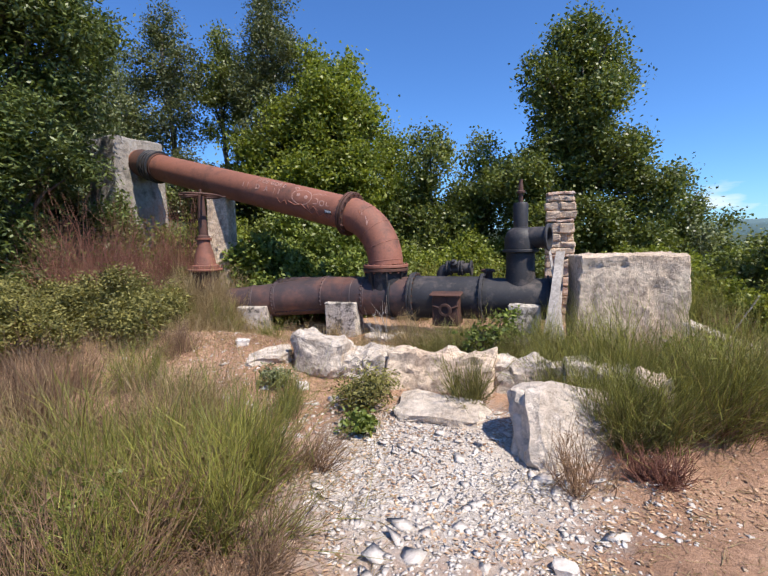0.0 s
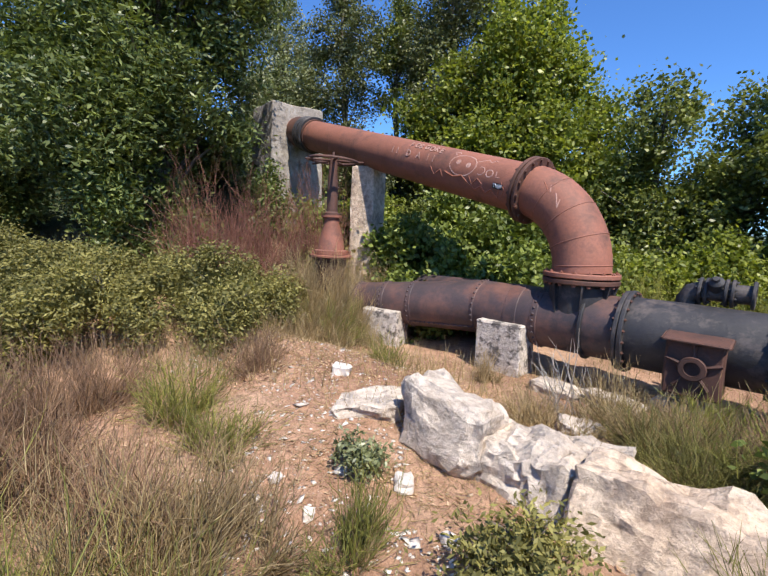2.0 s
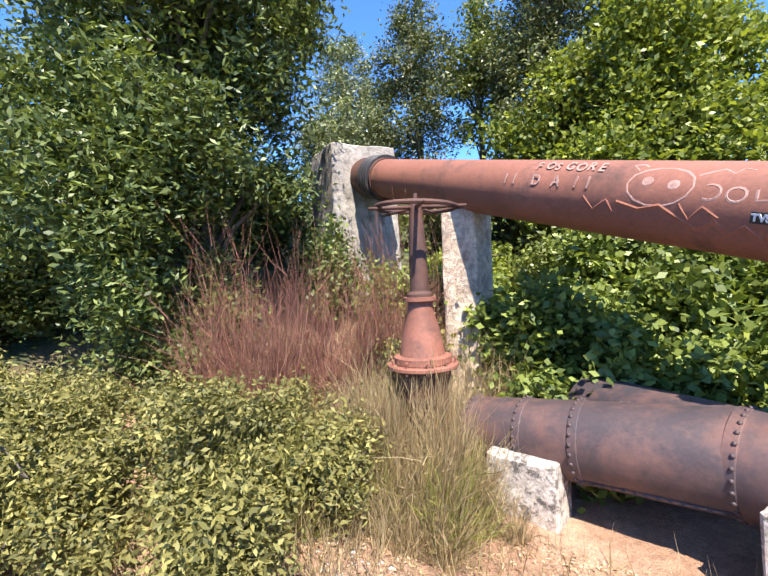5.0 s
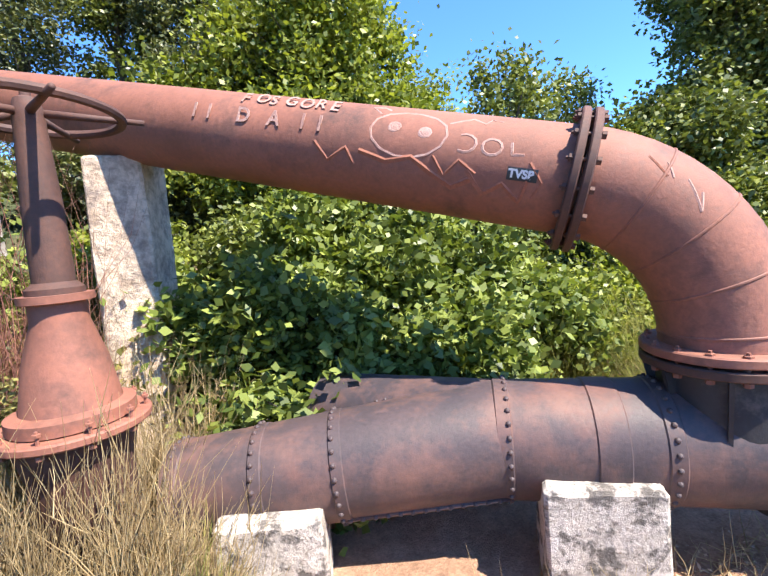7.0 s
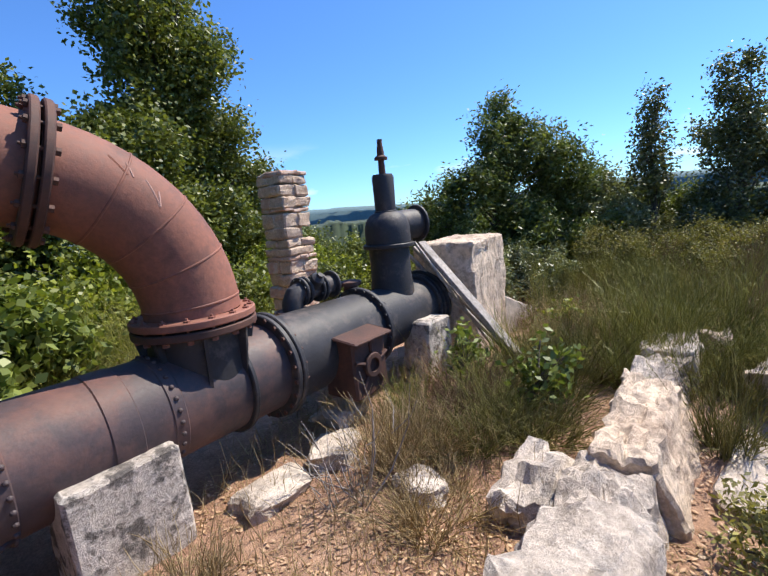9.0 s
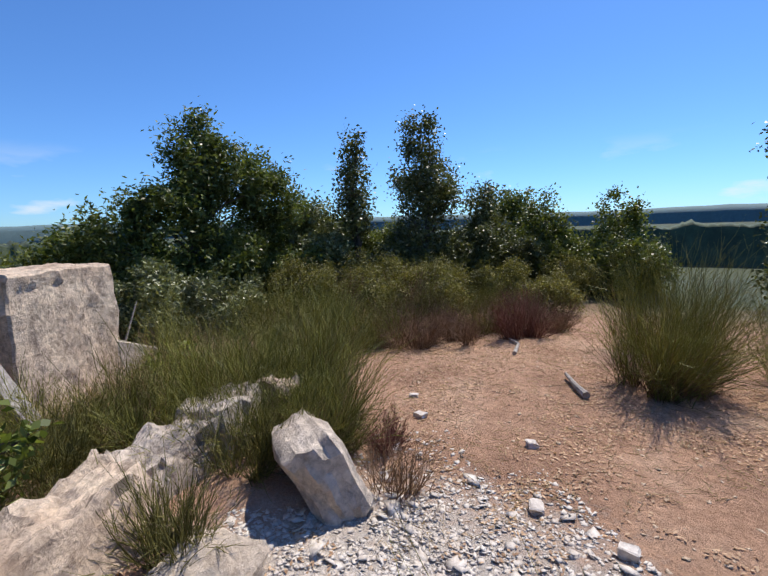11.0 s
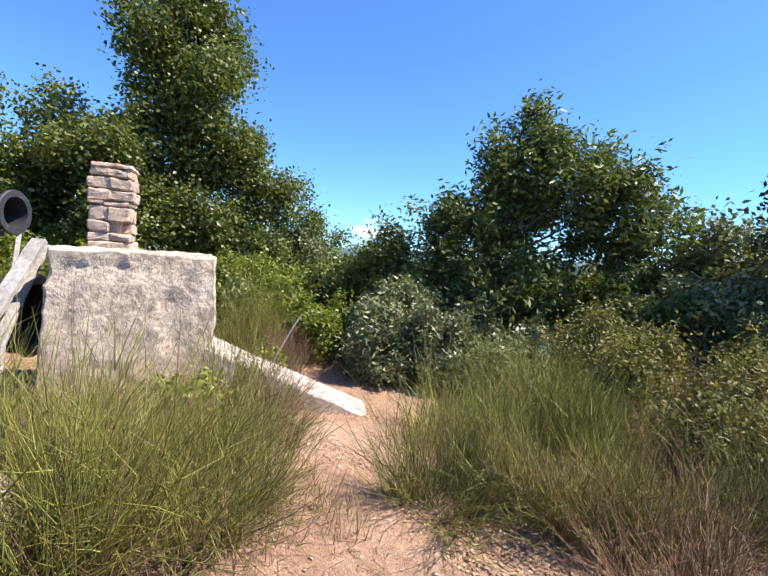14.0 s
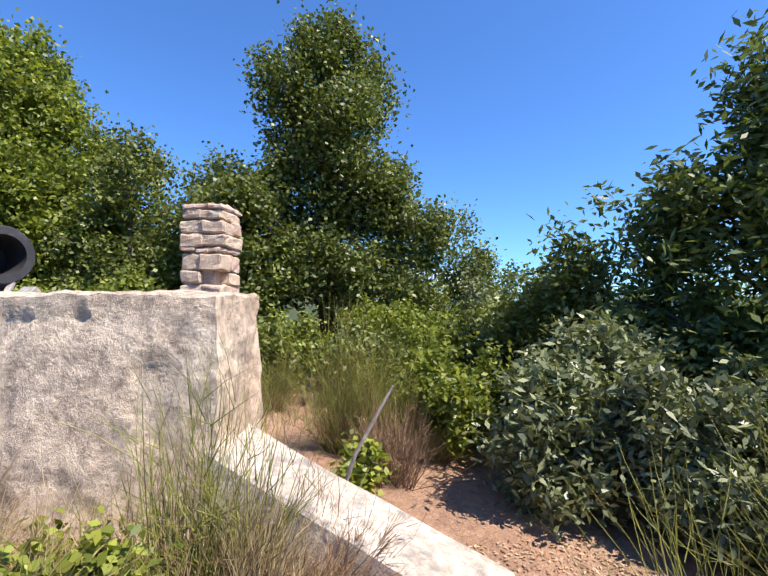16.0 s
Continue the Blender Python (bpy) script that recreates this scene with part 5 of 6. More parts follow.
for x, y, r, h, mt in ((8.4, 5.6, 0.9, 1.7, LAUREL), (8.9, 4.6, 0.9, 1.9, OAK), (9.6, 3.6, 1.0, 2.3, LAUREL), (10.0, 2.2, 1.0, 2.2, OAK), (8.2, 2.6, 0.8, 1.7, SAGE), (8.4, 1.0, 0.8, 1.7, PINEY), (8.9, -0.9, 0.9, 1.9, PINEY), (10.4, 1.0, 1.0, 2.3, OAK), (9.0, -2.2, 0.8, 1.6, PINEY), (8.6, -3.6, 0.9, 1.5, OAK), (7.6, -4.2, 0.9, 1.3, OAK),
                       (7.4, 6.6, 0.8, 1.5, OAK), (6.4, 7.4, 0.8, 1.4, OAK), (8.6, 7.4, 0.9, 1.3, SAGE), (7.8, 3.2, 0.7, 1.5, LAUREL), (3.4, 8.3, 0.6, 1.1, OAK), (4.8, 7.6, 0.6, 1.0, OAK), (10.4, -1.6, 1.0, 2.0, OAK), (6.9, 5.0, 0.6, 1.2, LAUREL)):
    shrub("edge_shrub", x, y, r, h, mt, (0.075, 0.042), "dense evergreen shrub closing the clearing", per_m2=20, leaves=24, spread=0.09, group="edge shrubs")
shrub("silver_shrub", 6.3, 4.2, 0.7, 1.1, SAGE, (0.075, 0.028), "rounded silvery-green shrub beside the bay tree", per_m2=36, leaves=32, spread=0.06)
shrub("silver_shrub", 5.2, 5.9, 0.5, 0.9, HAZEL, (0.06, 0.035), "leafy green shrub beyond the wing wall", per_m2=30, leaves=28, spread=0.06)
for x, y, r, h in ((6.6, 2.9, 0.7, 1.3), (7.0, 1.6, 0.8, 1.4), (7.4, 0.4, 0.8, 1.2), (6.6, 0.6, 0.6, 0.8), (7.8, -1.2, 0.8, 1.0), (6.2, 1.8, 0.6, 0.85), (8.0, -2.8, 0.8, 1.0), (6.4, -1.6, 0.6, 0.7)):
    shrub("heath_shrub", x, y, r, h, HEATH, (0.05, 0.022), "brownish-green heath shrub at the clearing's edge", per_m2=30, leaves=30, spread=0.07, group="heath shrubs")
shrub("leafy_sprig", 1.22, 4.35, 0.2, 0.6, BRAMBLE, (0.06, 0.04), "small bright-leaved sapling growing by the wall", per_m2=26, leaves=5, spread=0.05)
shrub("leafy_sprig", 1.6, 4.9, 0.16, 0.5, BRAMBLE, (0.06, 0.04), "small leafy sapling under the chamber", per_m2=40, leaves=9, spread=0.05)
shrub("leafy_sprig", 0.0, 3.15, 0.13, 0.16, BRAMBLE, (0.05, 0.03), "low yellow-green plant on the rubble", per_m2=60, leaves=14, spread=0.03)
shrub("leafy_sprig", -0.80, 3.95, 0.16, 0.2, SAGE, (0.035, 0.015), "low pale green cushion plant on soil", per_m2=90, leaves=18, spread=0.03)
shrub("leafy_sprig", -1.30, 1.95, 0.3, 0.28, BRAMBLE, (0.05, 0.03), "low green ground plant among dry stems", per_m2=50, leaves=18, spread=0.05)
shrub("leafy_sprig", 3.15, 4.1, 0.3, 0.4, HAZEL, (0.05, 0.035), "yellow-green weed before the concrete block", per_m2=40, leaves=14, spread=0.05)
shrub("leafy_sprig", 4.25, 5.25, 0.2, 0.35, HAZEL, (0.06, 0.04), "yellow-green weed behind the wing wall", per_m2=40, leaves=12, spread=0.04)
shrub("dry_shrub", 0.05, 3.55, 0.28, 0.34, HEATH, (0.04, 0.015), "wiry half-dry shrub before the broken wall", per_m2=50, leaves=24, spread=0.05)
shrub("dead_fern", -3.5, 9.0, 0.5, 0.35, FERN, (0.14, 0.03), "orange dead fern on the bank above the pipe", per_m2=30, leaves=18, spread=0.09)
shrub("dead_fern", -2.6, 9.1, 0.5, 0.4, BRAMBLE, (0.14, 0.03), "green fern on the bank above the pipe", per_m2=30, leaves=18, spread=0.09)


def broom(name, x, y, h, r, n, mat, label, width=0.007, bend=0.12, category="shrub", droop=0.0, group=""):
    """A ragged bush: stems rise in a few leaning clumps of unequal height, with dry ones among the green."""
    g = np.array(on_ground(x, y, -0.03))
    n = int(n * 1.3)
    t = thing(name, g, label, category, group)
    m = 9 if n > 60 else 3
    ca = rng.uniform(0, 2 * math.pi, m)
    cq = np.sqrt(rng.uniform(0.02, 1, m))
    ch = rng.uniform(0.45, 1.12, m)
    own = rng.integers(0, m, n)
    a, q = ca[own], cq[own]
    base = g + np.stack([np.cos(a) * q * r * 0.55, np.sin(a) * q * r * 0.55, np.zeros(n)], 1) + rng.normal(size=(n, 3)) * (0.09 * r, 0.09 * r, 0)
    lean = rng.normal(size=(n, 2)) * 0.30 * r
    tip = np.stack([g[0] + np.cos(a) * q * r * 0.95 + lean[:, 0], g[1] + np.sin(a) * q * r * 0.95 + lean[:, 1], g[2] + h * ch[own] * rng.uniform(0.35, 1.05, n)], 1)
    stray = rng.uniform(size=n) < 0.12
    tip[stray] += rng.normal(size=(int(stray.sum()), 3)) * (0.4 * r, 0.4 * r, 0.12 * h)
    tip[:, 2] = np.maximum(tip[:, 2], g[2] + 0.05)
    dry = rng.uniform(size=n) < (0.42 if mat is BROOM else 0.0)
    finish("stem_spray", stem_mesh("stem_spray", base[~dry], tip[~dry], width, bend, 4, droop), mat, t)
    if dry.any():
        short = base[dry] + (tip[dry] - base[dry]) * (0.85, 0.85, 0.66)
        finish("dry_spray", stem_mesh("dry_spray", base[dry], short, width, bend * 2.2, 4, 0.05), STRAW if x * 7 % 2 > 0.8 else TWIG, t, "dry straw-brown stems")
    k = rng.integers(0, n, n * 2)
    f = rng.uniform(0.3, 0.85, (n * 2, 1))
    b2 = base[k] + (tip[k] - base[k]) * f
    t2 = b2 + (tip[k] - base[k]) * 0.22 + rng.normal(size=(n * 2, 3)) * 0.085 * h
    finish("shoot_spray", stem_mesh("shoot_spray", b2, t2, width * 0.7, bend, 3, 0), mat, t)
    return t


for x, y, h, r, n, mat, lab in (
        (-0.75, 2.45, 0.85, 0.42, 420, BROOM, "wiry green broom bush mixed with dry stems"),
        (-0.95, 2.15, 0.62, 0.45, 380, TWIG, "dry brown twiggy broom bush"),
        (-0.62, 3.45, 0.5, 0.22, 160, BROOM, "small upright green broom"),
        (-1.5, 2.9, 0.6, 0.4, 300, TWIG, "dry brown twiggy broom bush"),
        (-2.05, 3.9, 0.6, 0.26, 240, BROOM, "upright green broom on bare soil"),
        (-1.62, 3.78, 0.36, 0.3, 260, BROOM, "low tufted green broom on soil"),
        (-1.9, 1.9, 0.7, 0.5, 300, BROOM, "green broom bush among dry grass"),
        (-1.15, 5.25, 0.3, 0.2, 150, BROOM, "low tuft of green broom by the support"),
        (-0.45, 5.8, 0.34, 0.16, 110, STRAW, "dry grass tuft against the pipe support"),
        (-1.75, 6.15, 0.32, 0.16, 110, STRAW, "dry grass tuft against the pipe support"),
        (2.35, 3.05, 0.95, 0.55, 620, BROOM, "big green broom bush beside the path"),
        (1.95, 2.85, 0.7, 0.42, 380, BROOM, "green broom bush beside the fallen slab"),
        (1.75, 3.75, 0.75, 0.38, 360, BROOM, "green broom growing along the wall"),
        (2.0, 4.4, 0.6, 0.4, 380, BROOM, "green grassy broom before the concrete block"),
        (2.9, 3.0, 0.7, 0.5, 520, BROOM, "big green broom bush beside the path"),
        (2.75, 3.75, 0.5, 0.42, 420, STRAW, "dry straw-coloured grass before the concrete block"),
        (3.15, 3.5, 0.55, 0.4, 360, BROOM, "tall green grass before the concrete block"),
        (3.45, 4.22, 1.05, 0.34, 240, BROOM, "slender tall broom before the block's corner"),
        (3.75, 4.25, 0.5, 0.4, 360, TWIG, "dry twiggy scrub by the wing wall"),
        (4.35, 6.1, 1.25, 0.45, 520, BROOM, "tall bright green broom behind the block"),
        (4.8, 5.9, 0.8, 0.4, 360, BROOM, "green broom behind the wing wall"),
        (4.45, 5.35, 0.6, 0.32, 240, TWIG, "dry brown scrub behind the wing wall"),
        (4.15, 2.75, 0.7, 0.5, 520, BROOM, "green broom on the path's edge"),
        (5.0, 3.35, 0.75, 0.5, 560, BROOM, "spreading green broom beside the path"),
        (5.5, 2.85, 1.0, 0.55, 620, BROOM, "tall spreading green broom beside the path"),
        (6.0, 3.4, 0.9, 0.5, 480, BROOM, "tall green broom beside the path"),
        (4.75, 2.55, 0.45, 0.45, 420, TWIG, "dry brown twiggy scrub beside the path"),
        (5.6, 1.9, 0.6, 0.5, 420, TWIG, "dry brown twiggy scrub at the clearing's edge"),
        (5.2, 0.9, 0.5, 0.5, 380, TWIG, "dry brown twiggy scrub at the clearing's edge"),
        (4.3, 0.1, 0.7, 0.35, 320, REDTWIG, "dry reddish-brown broom beside the clearing"),
        (5.9, -0.5, 0.6, 0.5, 320, TWIG, "dry scrub at the clearing's edge"),
        (2.35, -0.2, 1.25, 0.6, 760, BROOM, "tall green broom casting shade on the path"),
        (3.2, -1.0, 1.3, 0.6, 560, BROOM, "tall green broom beside the path"),
        (1.9, -1.3, 1.2, 0.6, 480, BROOM, "tall green broom beside the path"),
        (1.72, 2.35, 0.24, 0.2, 200, REDTWIG, "low reddish dried cushion plant on soil"),
        (1.35, 2.42, 0.5, 0.26, 70, TWIG, "bare thin branching twigs before the slab"),
        (0.30, 5.35, 0.75, 0.32, 14, WOOD, "bare bleached dead sapling beside the pipe"),
        (0.55, 5.2, 0.5, 0.35, 200, STRAW, "dry grass beside the pipe"),
        (1.2, 4.85, 0.4, 0.4, 320, TWIG, "wiry scrub between wall and pipe"),
        (0.9, 4.45, 0.38, 0.4, 300, HEATH, "wiry green-brown scrub behind the wall"),
        (1.5, 4.3, 0.5, 0.4, 340, HEATH, "wiry green-brown scrub behind the wall"),
        (1.0, 5.25, 0.4, 0.25, 200, BROOM, "green grass tuft under the black chamber"),
        (4.35, 1.55, 0.55, 0.45, 380, TWIG, "dry brown twiggy scrub beside the path"),
        (4.9, 1.75, 0.75, 0.5, 420, HEATH, "brown-green wiry scrub beside the path"),
        (4.45, 0.8, 0.5, 0.42, 360, TWIG, "dry brown twiggy scrub at the clearing's edge"),
        (5.0, 0.3, 0.7, 0.5, 400, HEATH, "brown-green wiry scrub at the clearing's edge"),
        (4.55, 2.2, 0.7, 0.42, 420, BROOM, "green broom on the path's edge"),
        (5.3, 2.35, 0.8, 0.5, 460, BROOM, "tall spreading green broom beside the path"),
        (5.5, 1.3, 0.95, 0.55, 440, HEATH, "tall brown-green scrub at the clearing's edge"),
        (4.7, -0.5, 0.7, 0.45, 360, TWIG, "dry brown twiggy scrub at the clearing's edge"),
        (1.72, 3.0, 0.62, 0.36, 360, BROOM, "green broom before the low wall's end"),
        (2.15, 3.45, 0.8, 0.45, 420, BROOM, "green broom before the low wall's end"),
        (-0.55, 2.1, 0.75, 0.42, 420, BROOM, "wiry green broom bush beside the rubble"),
        (-1.25, 2.35, 0.8, 0.5, 420, BROOM, "wiry green broom bush among dry stems"),
        (-1.0, 1.45, 0.5, 0.45, 380, TWIG, "dry brown twiggy broom bush"),
        (1.75, 2.75, 0.5, 0.3, 260, HEATH, "wiry green-brown scrub beside the slab"),
        (-3.0, 6.35, 0.8, 0.4, 320, STRAW, "bleached dry grass behind the dead heather"),
        (-2.42, 5.75, 0.62, 0.3, 300, STRAW, "dry grass before the gate valve's body"),
        (-2.05, 5.72, 0.5, 0.26, 240, STRAW, "dry grass before the gate valve's body"),
        (-2.7, 5.55, 0.6, 0.34, 300, BROOM, "green grass before the gate valve"),
        (-2.2, 5.98, 1.05, 0.26, 420, STRAW, "tall dry grass hiding the gate valve's body"),
        (-2.42, 5.96, 1.0, 0.26, 420, STRAW, "tall dry grass hiding the gate valve's body"),
        (-2.85, 5.95, 0.8, 0.4, 260, TWIG, "bleached brown scrub among the heath"),
        (-3.1, 5.6, 0.7, 0.4, 300, HEATH, "yellow-green wiry heath on the bank"),
        (-2.7, 5.2, 0.6, 0.35, 260, BROOM, "green grass tuft on the bank"),
        (-2.28, 5.86, 0.85, 0.3, 330, STRAW, "tall dry grass hiding the gate valve's body"),
        (-2.55, 5.9, 0.95, 0.35, 330, STRAW, "tall dry grass hiding the gate valve's body"),
        (-2.02, 6.2, 0.7, 0.25, 240, STRAW, "dry grass between gate valve and pipe"),
        (-1.3, 1.55, 0.5, 0.4, 300, TWIG, "dry brown twigs beside the rubble"),
        (-1.0, 1.75, 0.55, 0.35, 300, BROOM, "wiry green broom beside the rubble"),
        (-1.25, 2.9, 0.7, 0.4, 380, STRAW, "tall dry grass among brooms"),
        (-1.9, 2.5, 0.7, 0.45, 380, STRAW, "tall dry grass among brooms"),
        (-2.3, 3.1, 0.75, 0.45, 400, TWIG, "dry brown scrub among brooms"),
        (-2.7, 3.7, 0.7, 0.45, 380, TWIG, "dry brown scrub beside heath"),
        (-2.6, 2.4, 0.85, 0.5, 420, BROOM, "wiry green broom among dry scrub"),
        (-1.05, 3.3, 0.5, 0.3, 240, STRAW, "dry grass at the rubble's edge"),
        (-0.35, 2.75, 0.35, 0.3, 220, TWIG, "dry twiggy sprigs at the rubble's edge"),
        (-0.45, 1.7, 0.32, 0.3, 240, TWIG, "low dry twiggy scrub at the rubble's edge"),
        (-2.0, 4.5, 0.4, 0.3, 220, TWIG, "dry brown scrub on bare soil"),
        (2.6, 4.3, 0.5, 0.4, 380, STRAW, "dry grass before the concrete block"),
        (3.0, 3.95, 0.48, 0.4, 380, STRAW, "dry grass before the concrete block"),
        (2.5, 3.4, 0.6, 0.42, 360, BROOM, "tall green grass before the concrete block"),
        (3.5, 3.75, 0.55, 0.35, 340, STRAW, "dry grass beside the path"),
        (6.1, 4.3, 0.7, 0.4, 320, BROOM, "green broom before the silver shrub"),
        (6.6, 2.3, 1.0, 0.6, 480, TWIG, "tall brown dry broom at the clearing's edge"),
        (6.3, 1.1, 0.9, 0.6, 460, TWIG, "tall brown dry broom at the clearing's edge"),
        (7.0, -0.4, 0.8, 0.6, 420, BROOM, "green broom at the clearing's edge"),
        (0.1, 4.9, 0.3, 0.35, 260, STRAW, "dry grass between wall and pipe"),
        (0.7, 4.75, 0.42, 0.4, 320, HEATH, "wiry green-brown scrub behind the wall"),
        (1.3, 4.6, 0.5, 0.42, 340, BROOM, "green broom behind the wall"),
        (1.85, 4.1, 0.6, 0.42, 340, HEATH, "wiry green-brown scrub behind the wall"),
        (0.75, 5.05, 0.35, 0.35, 260, STRAW, "dry grass between wall and pipe"),
        (0.9, 3.45, 0.4, 0.25, 200, HEATH, "wiry scrub growing against the wall's face"),
        (1.55, 3.25, 0.5, 0.3, 260, HEATH, "wiry scrub growing against the wall's face"),
        (-2.55, 6.15, 1.0, 0.25, 260, STRAW, "tall dry grass round the gate valve"),
        (-2.1, 5.8, 0.7, 0.28, 260, BROOM, "green grass before the gate valve"),
        (-2.6, 6.0, 0.75, 0.35, 320, STRAW, "dry straw-coloured grass round the gate valve"),
        (-2.0, 6.05, 0.5, 0.25, 220, BROOM, "green grass tuft beside the gate valve"),
        (-3.0, 5.75, 0.55, 0.4, 320, BROOM, "green grass tuft among dead scrub"),
        (-2.3, 7.0, 1.1, 0.35, 260, STRAW, "tall dry grass by the concrete post"),
        (-2.75, 6.5, 0.9, 0.35, 280, STRAW, "dry grass behind the gate valve"),
        (-3.35, 6.75, 1.75, 0.55, 420, REDTWIG, "dead red-brown heather bush with bare branches"),
        (-4.0, 6.15, 1.85, 0.65, 460, REDTWIG, "dead red-brown heather bush with bare branches"),
        (-3.1, 7.3, 1.9, 0.4, 300, REDTWIG, "dead red-brown heather bush with bare branches"),
        (1.1, 7.4, 1.0, 0.5, 420, BROOM, "tall green grass behind the pipe"),
        (1.7, 7.7, 1.0, 0.5, 420, BROOM, "tall green grass behind the pipe"),
        (2.4, 7.9, 0.9, 0.5, 380, BROOM, "tall green grass behind the pipe"),
        (0.5, 7.9, 1.1, 0.45, 360, BROOM, "tall green grass behind the pipe"),
        (3.6, 7.4, 0.7, 0.5, 360, BROOM, "green grass beside the brick pillar")):
    red = mat is REDTWIG or mat is TWIG or mat is WOOD
    broom("dead_bush" if red else ("grass_tuft" if "grass" in lab else "broom_bush"), x, y, h, r, n, mat, lab, 0.010 if mat is WOOD else (0.0075 if mat is REDTWIG else 0.0062), 0.3 if red else 0.14,
          "shrub" if "grass" not in lab else "grass", 0.06 if mat is STRAW else 0.0, "undergrowth")

# ---------------------------------------------------------------- small stuff on the ground
def scatter(n, boxes):
    w = np.array([(b[1] - b[0]) * (b[3] - b[2]) * b[4] for b in boxes])
    i = rng.choice(len(boxes), n, p=w / w.sum())
    b = np.array([bx[:4] for bx in boxes])[i]
    x, y = rng.uniform(b[:, 0], b[:, 1]), rng.uniform(b[:, 2], b[:, 3])
    return np.stack([x, y, [height(p, q) for p, q in zip(x, y)]], 1)


def chips(name, at, size, mat, label, flat=0.45):
    n = len(at)
    o = np.array([(1, 0.5, 0.7), (-0.4, 1, 0.8), (-1, -0.4, 0.6), (0.5, -1, 0.75), (0.1, 0.1, 1), (0, 0, -1)], float)
    s = size * np.clip(rng.lognormal(0, 0.45, (n, 1, 1)), 0.4, 1.9) * np.stack([rng.uniform(0.6, 1.2, n), rng.uniform(0.5, 1.0, n), rng.uniform(0.25, 0.6, n) * flat], 1)[:, None, :]
    v = o[None] * s * rng.uniform(0.75, 1.25, (n, 6, 1))
    a = rng.uniform(0, 6.28, n)
    c, d = np.cos(a)[:, None], np.sin(a)[:, None]
    tilt = rng.normal(size=(n, 2)) * 0.25
    z = v[..., 2] + v[..., 0] * tilt[:, :1] + v[..., 1] * tilt[:, 1:]
    v = np.stack([v[..., 0] * c - v[..., 1] * d, v[..., 0] * d + v[..., 1] * c, z], -1) + (at - (0, 0, size * 0.12))[:, None, :]
    f = np.array([(0, 1, 4), (1, 2, 4), (2, 3, 4), (3, 0, 4), (1, 0, 5), (2, 1, 5), (3, 2, 5), (0, 3, 5)])
    fs_ = (f[None] + (np.arange(n) * 6)[:, None, None]).reshape(-1, 3)
    return tagged(finish(name, raw(name, v.reshape(-1, 3), fs_), mat), label, "stones", kind="stuff")


RUBBLE = [(-0.25, 1.15, 2.2, 3.3, 3.0), (-0.1, 0.9, 1.5, 2.3, 1.2), (1.0, 1.9, 1.9, 2.7, 0.7), (0.3, 1.3, 1.5, 2.6, 1.0), (-0.6, 0.3, 3.1, 3.7, 0.8), (-1.6, -0.6, 3.2, 4.6, 0.35), (-2.6, -1.0, 4.3, 5.4, 0.3)]
chips("rubble_stones", scatter(9000, RUBBLE), 0.0125, LIME, "white angular chips of broken concrete and stone")
chips("rubble_stones", scatter(300, RUBBLE), 0.034, LIME, "larger white chips of broken concrete and stone")
OPEN = [(-2.8, 6.5, -1.5, 4.0, 1.0), (-2.6, 2.2, 4.0, 6.3, 1.3)]
chips("gravel", scatter(5000, OPEN), 0.011, MASONRY, "fine pale grit strewn over the soil")
lit = scatter(42000, [(-2.8, 2.4, 3.9, 6.2, 1.2), (1.0, 6.6, -1.0, 2.4, 1.1), (3.8, 5.4, 1.0, 4.6, 1.6), (-2.6, 1.0, 1.0, 4.2, 0.7)])
lit = lit[[noise.noise((p[0] * 1.3, p[1] * 1.3, 4.0)) + 0.35 * noise.noise((p[0] * 5, p[1] * 5, 1.0)) > 0.02 - 0.25 * (p[1] > 3.9) for p in lit]]
lit[:, 2] += 0.007
tagged(finish("leaf_litter", leaf_mesh("leaf_litter", lit, 0.032, 0.014, 6.0), LITTER), "dry tan dead leaves strewn over soil", "leaf litter", kind="stuff")
st = scatter(20000, [(-2.8, 2.4, 3.8, 6.2, 1.3), (0.8, 6.0, -1.0, 2.6, 0.6), (-3.0, 0.2, 1.0, 4.2, 1.2)])
dr = unit(len(st)) * (0.09, 0.09, 0.02)
tagged(finish("dry_straw", stem_mesh("dry_straw", st + (0, 0, 0.008), st + dr + (0, 0, 0.018), 0.004, 0.2, 3), STRAW), "dry fallen straw and twigs lying on soil", "straw", kind="stuff")
gr = scatter(16000, [(-3.2, -1.0, 1.2, 3.6, 1.0), (-2.6, 2.0, 4.3, 6.2, 0.7), (2.0, 3.6, 2.6, 4.4, 2.2), (4.4, 7.0, 1.6, 3.6, 1.5), (0.4, 4.2, 6.6, 8.2, 1.6), (5.0, 8.0, -1.5, 1.5, 0.7), (-3.6, -2.0, 4.2, 6.6, 2.6), (-4.4, -2.2, 6.4, 8.6, 2.2)])
gt = gr + np.stack([rng.normal(size=len(gr)) * 0.06, rng.normal(size=len(gr)) * 0.06, rng.uniform(0.08, 0.34, len(gr))], 1)
tagged(finish("dry_grass", stem_mesh("dry_grass", gr - (0, 0, 0.01), gt, 0.005, 0.2, 3, 0.1), STRAW), "thin straw-coloured grass growing over the soil", "grass", kind="stuff")
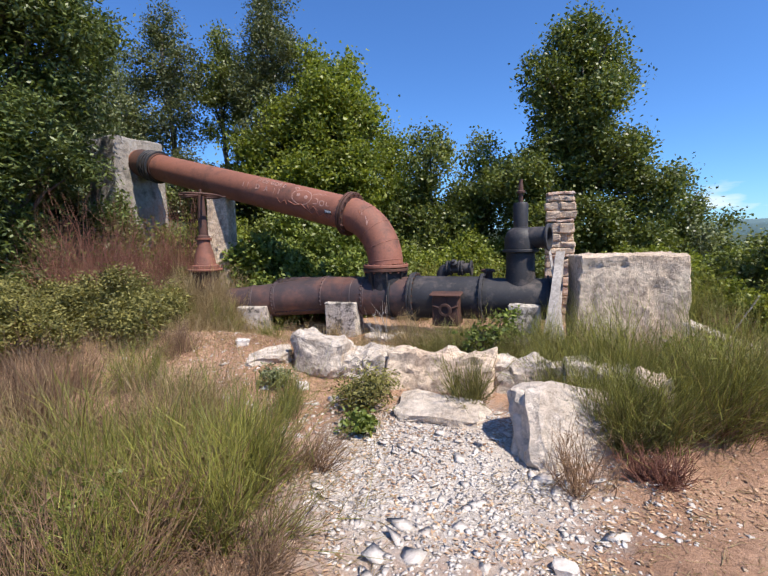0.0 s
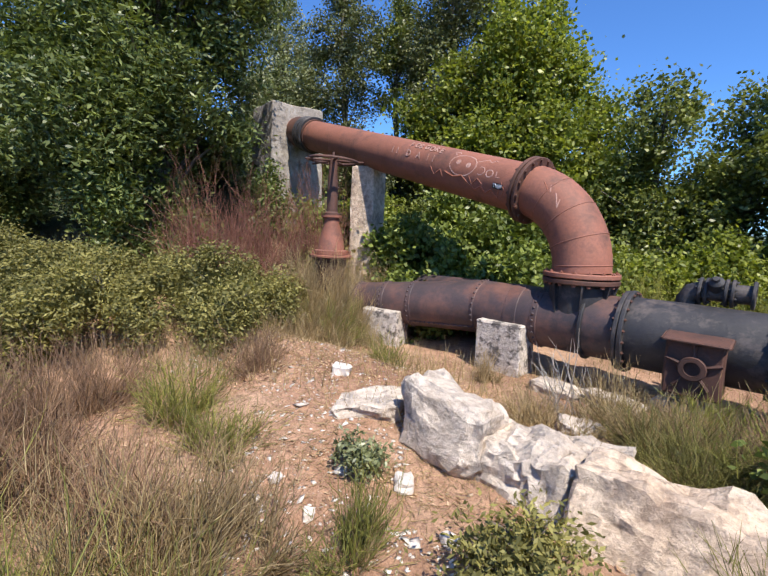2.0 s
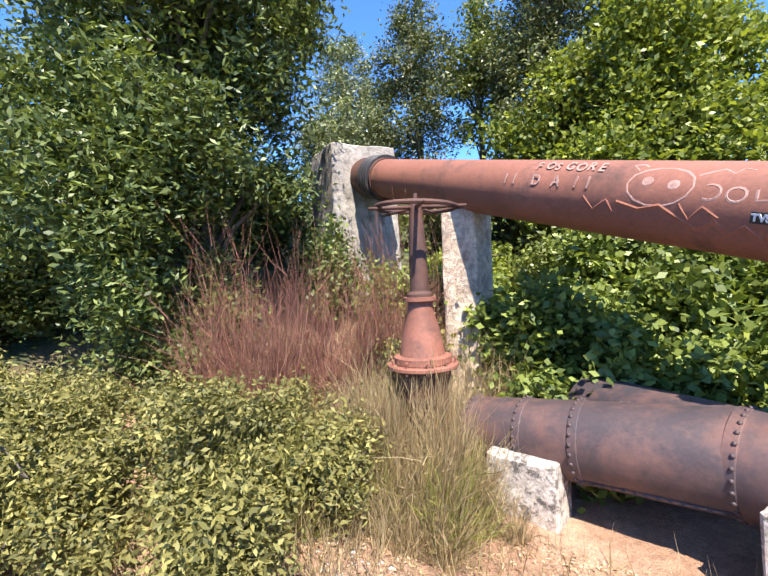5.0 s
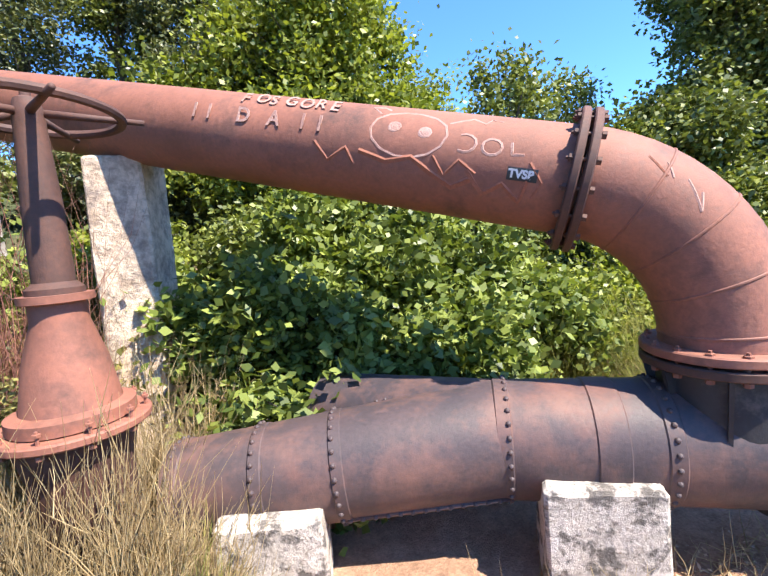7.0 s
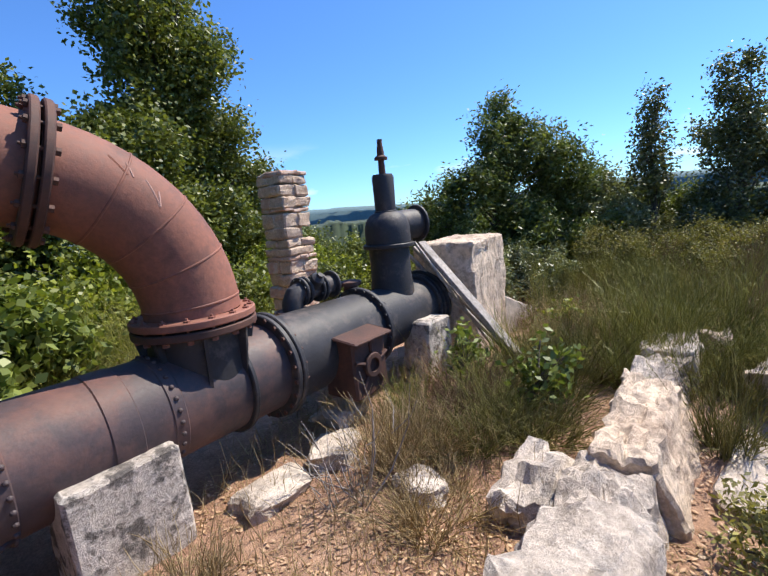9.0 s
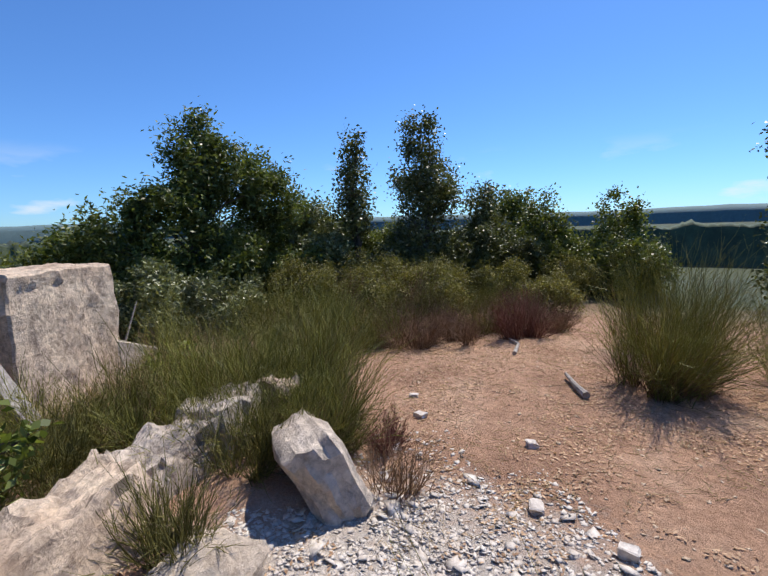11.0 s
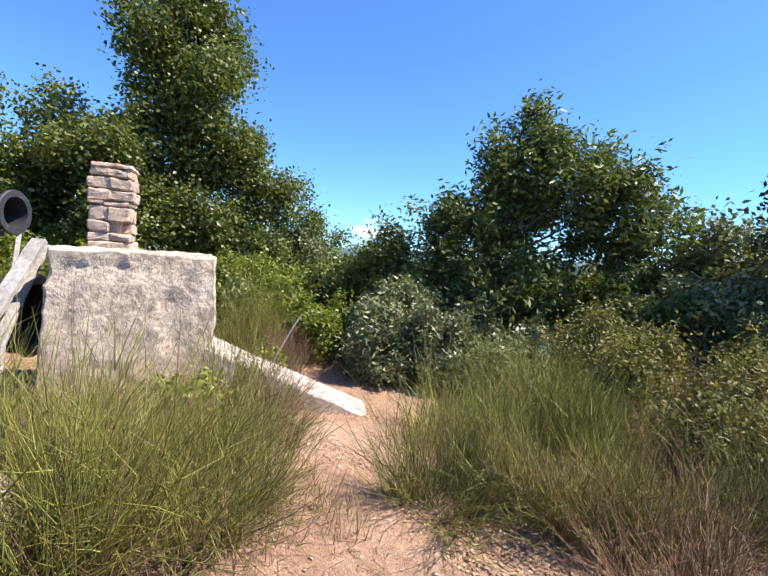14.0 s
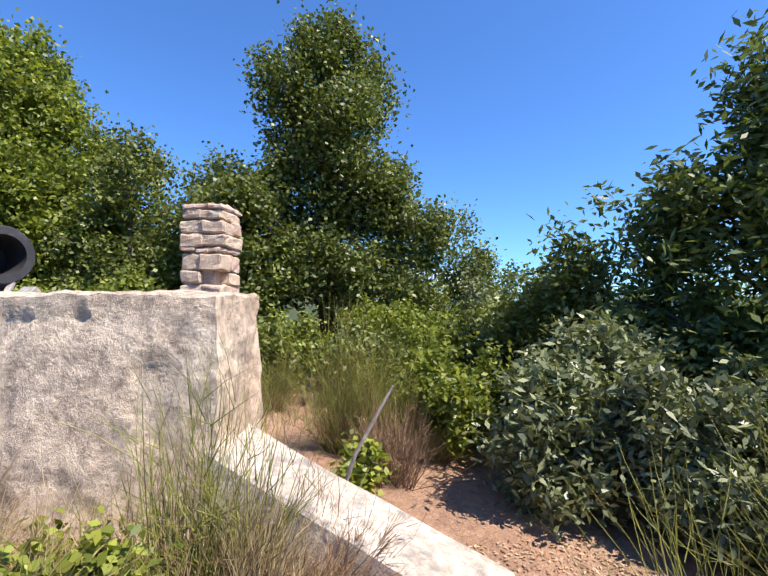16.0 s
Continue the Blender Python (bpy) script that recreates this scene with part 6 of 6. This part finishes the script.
for x, y, s_, seed in ((2.15, 2.05, 0.07, 1), (1.55, 1.45, 0.06, 2), (-0.55, 3.95, 0.09, 3), (-0.25, 3.7, 0.06, 4), (-1.2, 3.75, 0.05, 5), (0.55, 1.55, 0.06, 6), (2.55, 2.0, 0.05, 7), (-0.9, 3.6, 0.05, 8), (0.95, 1.75, 0.07, 9), (-1.35, 4.75, 0.1, 10), (2.2, 2.95, 0.05, 11)):
    tagged(part("loose_stone", boulder(on_ground(x, y, s_ * 0.25), (s_ * 1.3, s_, s_ * 0.8), seed * 37, seed, 2, 0.2), LIME, smooth=True, angle=0.5), "pale angular stone lying loose on soil", "stone", "loose stones")


# ---------------------------------------------------------------- distance
def ridge(name, radius, z_of, depth, mat, label, a0=0.0, a1=2 * math.pi, n=240):
    v, f = [], []
    for k in range(n + 1):
        a = a0 + (a1 - a0) * k / n
        h = z_of(a)
        for r, z in ((radius, -60.0), (radius, h * 0.55), (radius + depth * 0.5, h), (radius + depth, -60.0)):
            v.append((r * math.sin(a), r * math.cos(a), z))
    for k in range(n):
        for j in range(3):
            f.append((k * 4 + j, k * 4 + 4 + j, k * 4 + 5 + j, k * 4 + 1 + j))
    tagged(finish(name, raw(name, v, f), mat, smooth=True), label, "hill", kind="structure")


# outermost ring takes its haze from the material colour, no volume
ridge("backdrop", 1500, lambda a: 42 + 22 * noise.noise((a * 3, 0.2, 0)) + 5 * noise.noise((a * 30, 1, 0)), 500, HAZE, "far wooded hills with blue distance haze in their colour")
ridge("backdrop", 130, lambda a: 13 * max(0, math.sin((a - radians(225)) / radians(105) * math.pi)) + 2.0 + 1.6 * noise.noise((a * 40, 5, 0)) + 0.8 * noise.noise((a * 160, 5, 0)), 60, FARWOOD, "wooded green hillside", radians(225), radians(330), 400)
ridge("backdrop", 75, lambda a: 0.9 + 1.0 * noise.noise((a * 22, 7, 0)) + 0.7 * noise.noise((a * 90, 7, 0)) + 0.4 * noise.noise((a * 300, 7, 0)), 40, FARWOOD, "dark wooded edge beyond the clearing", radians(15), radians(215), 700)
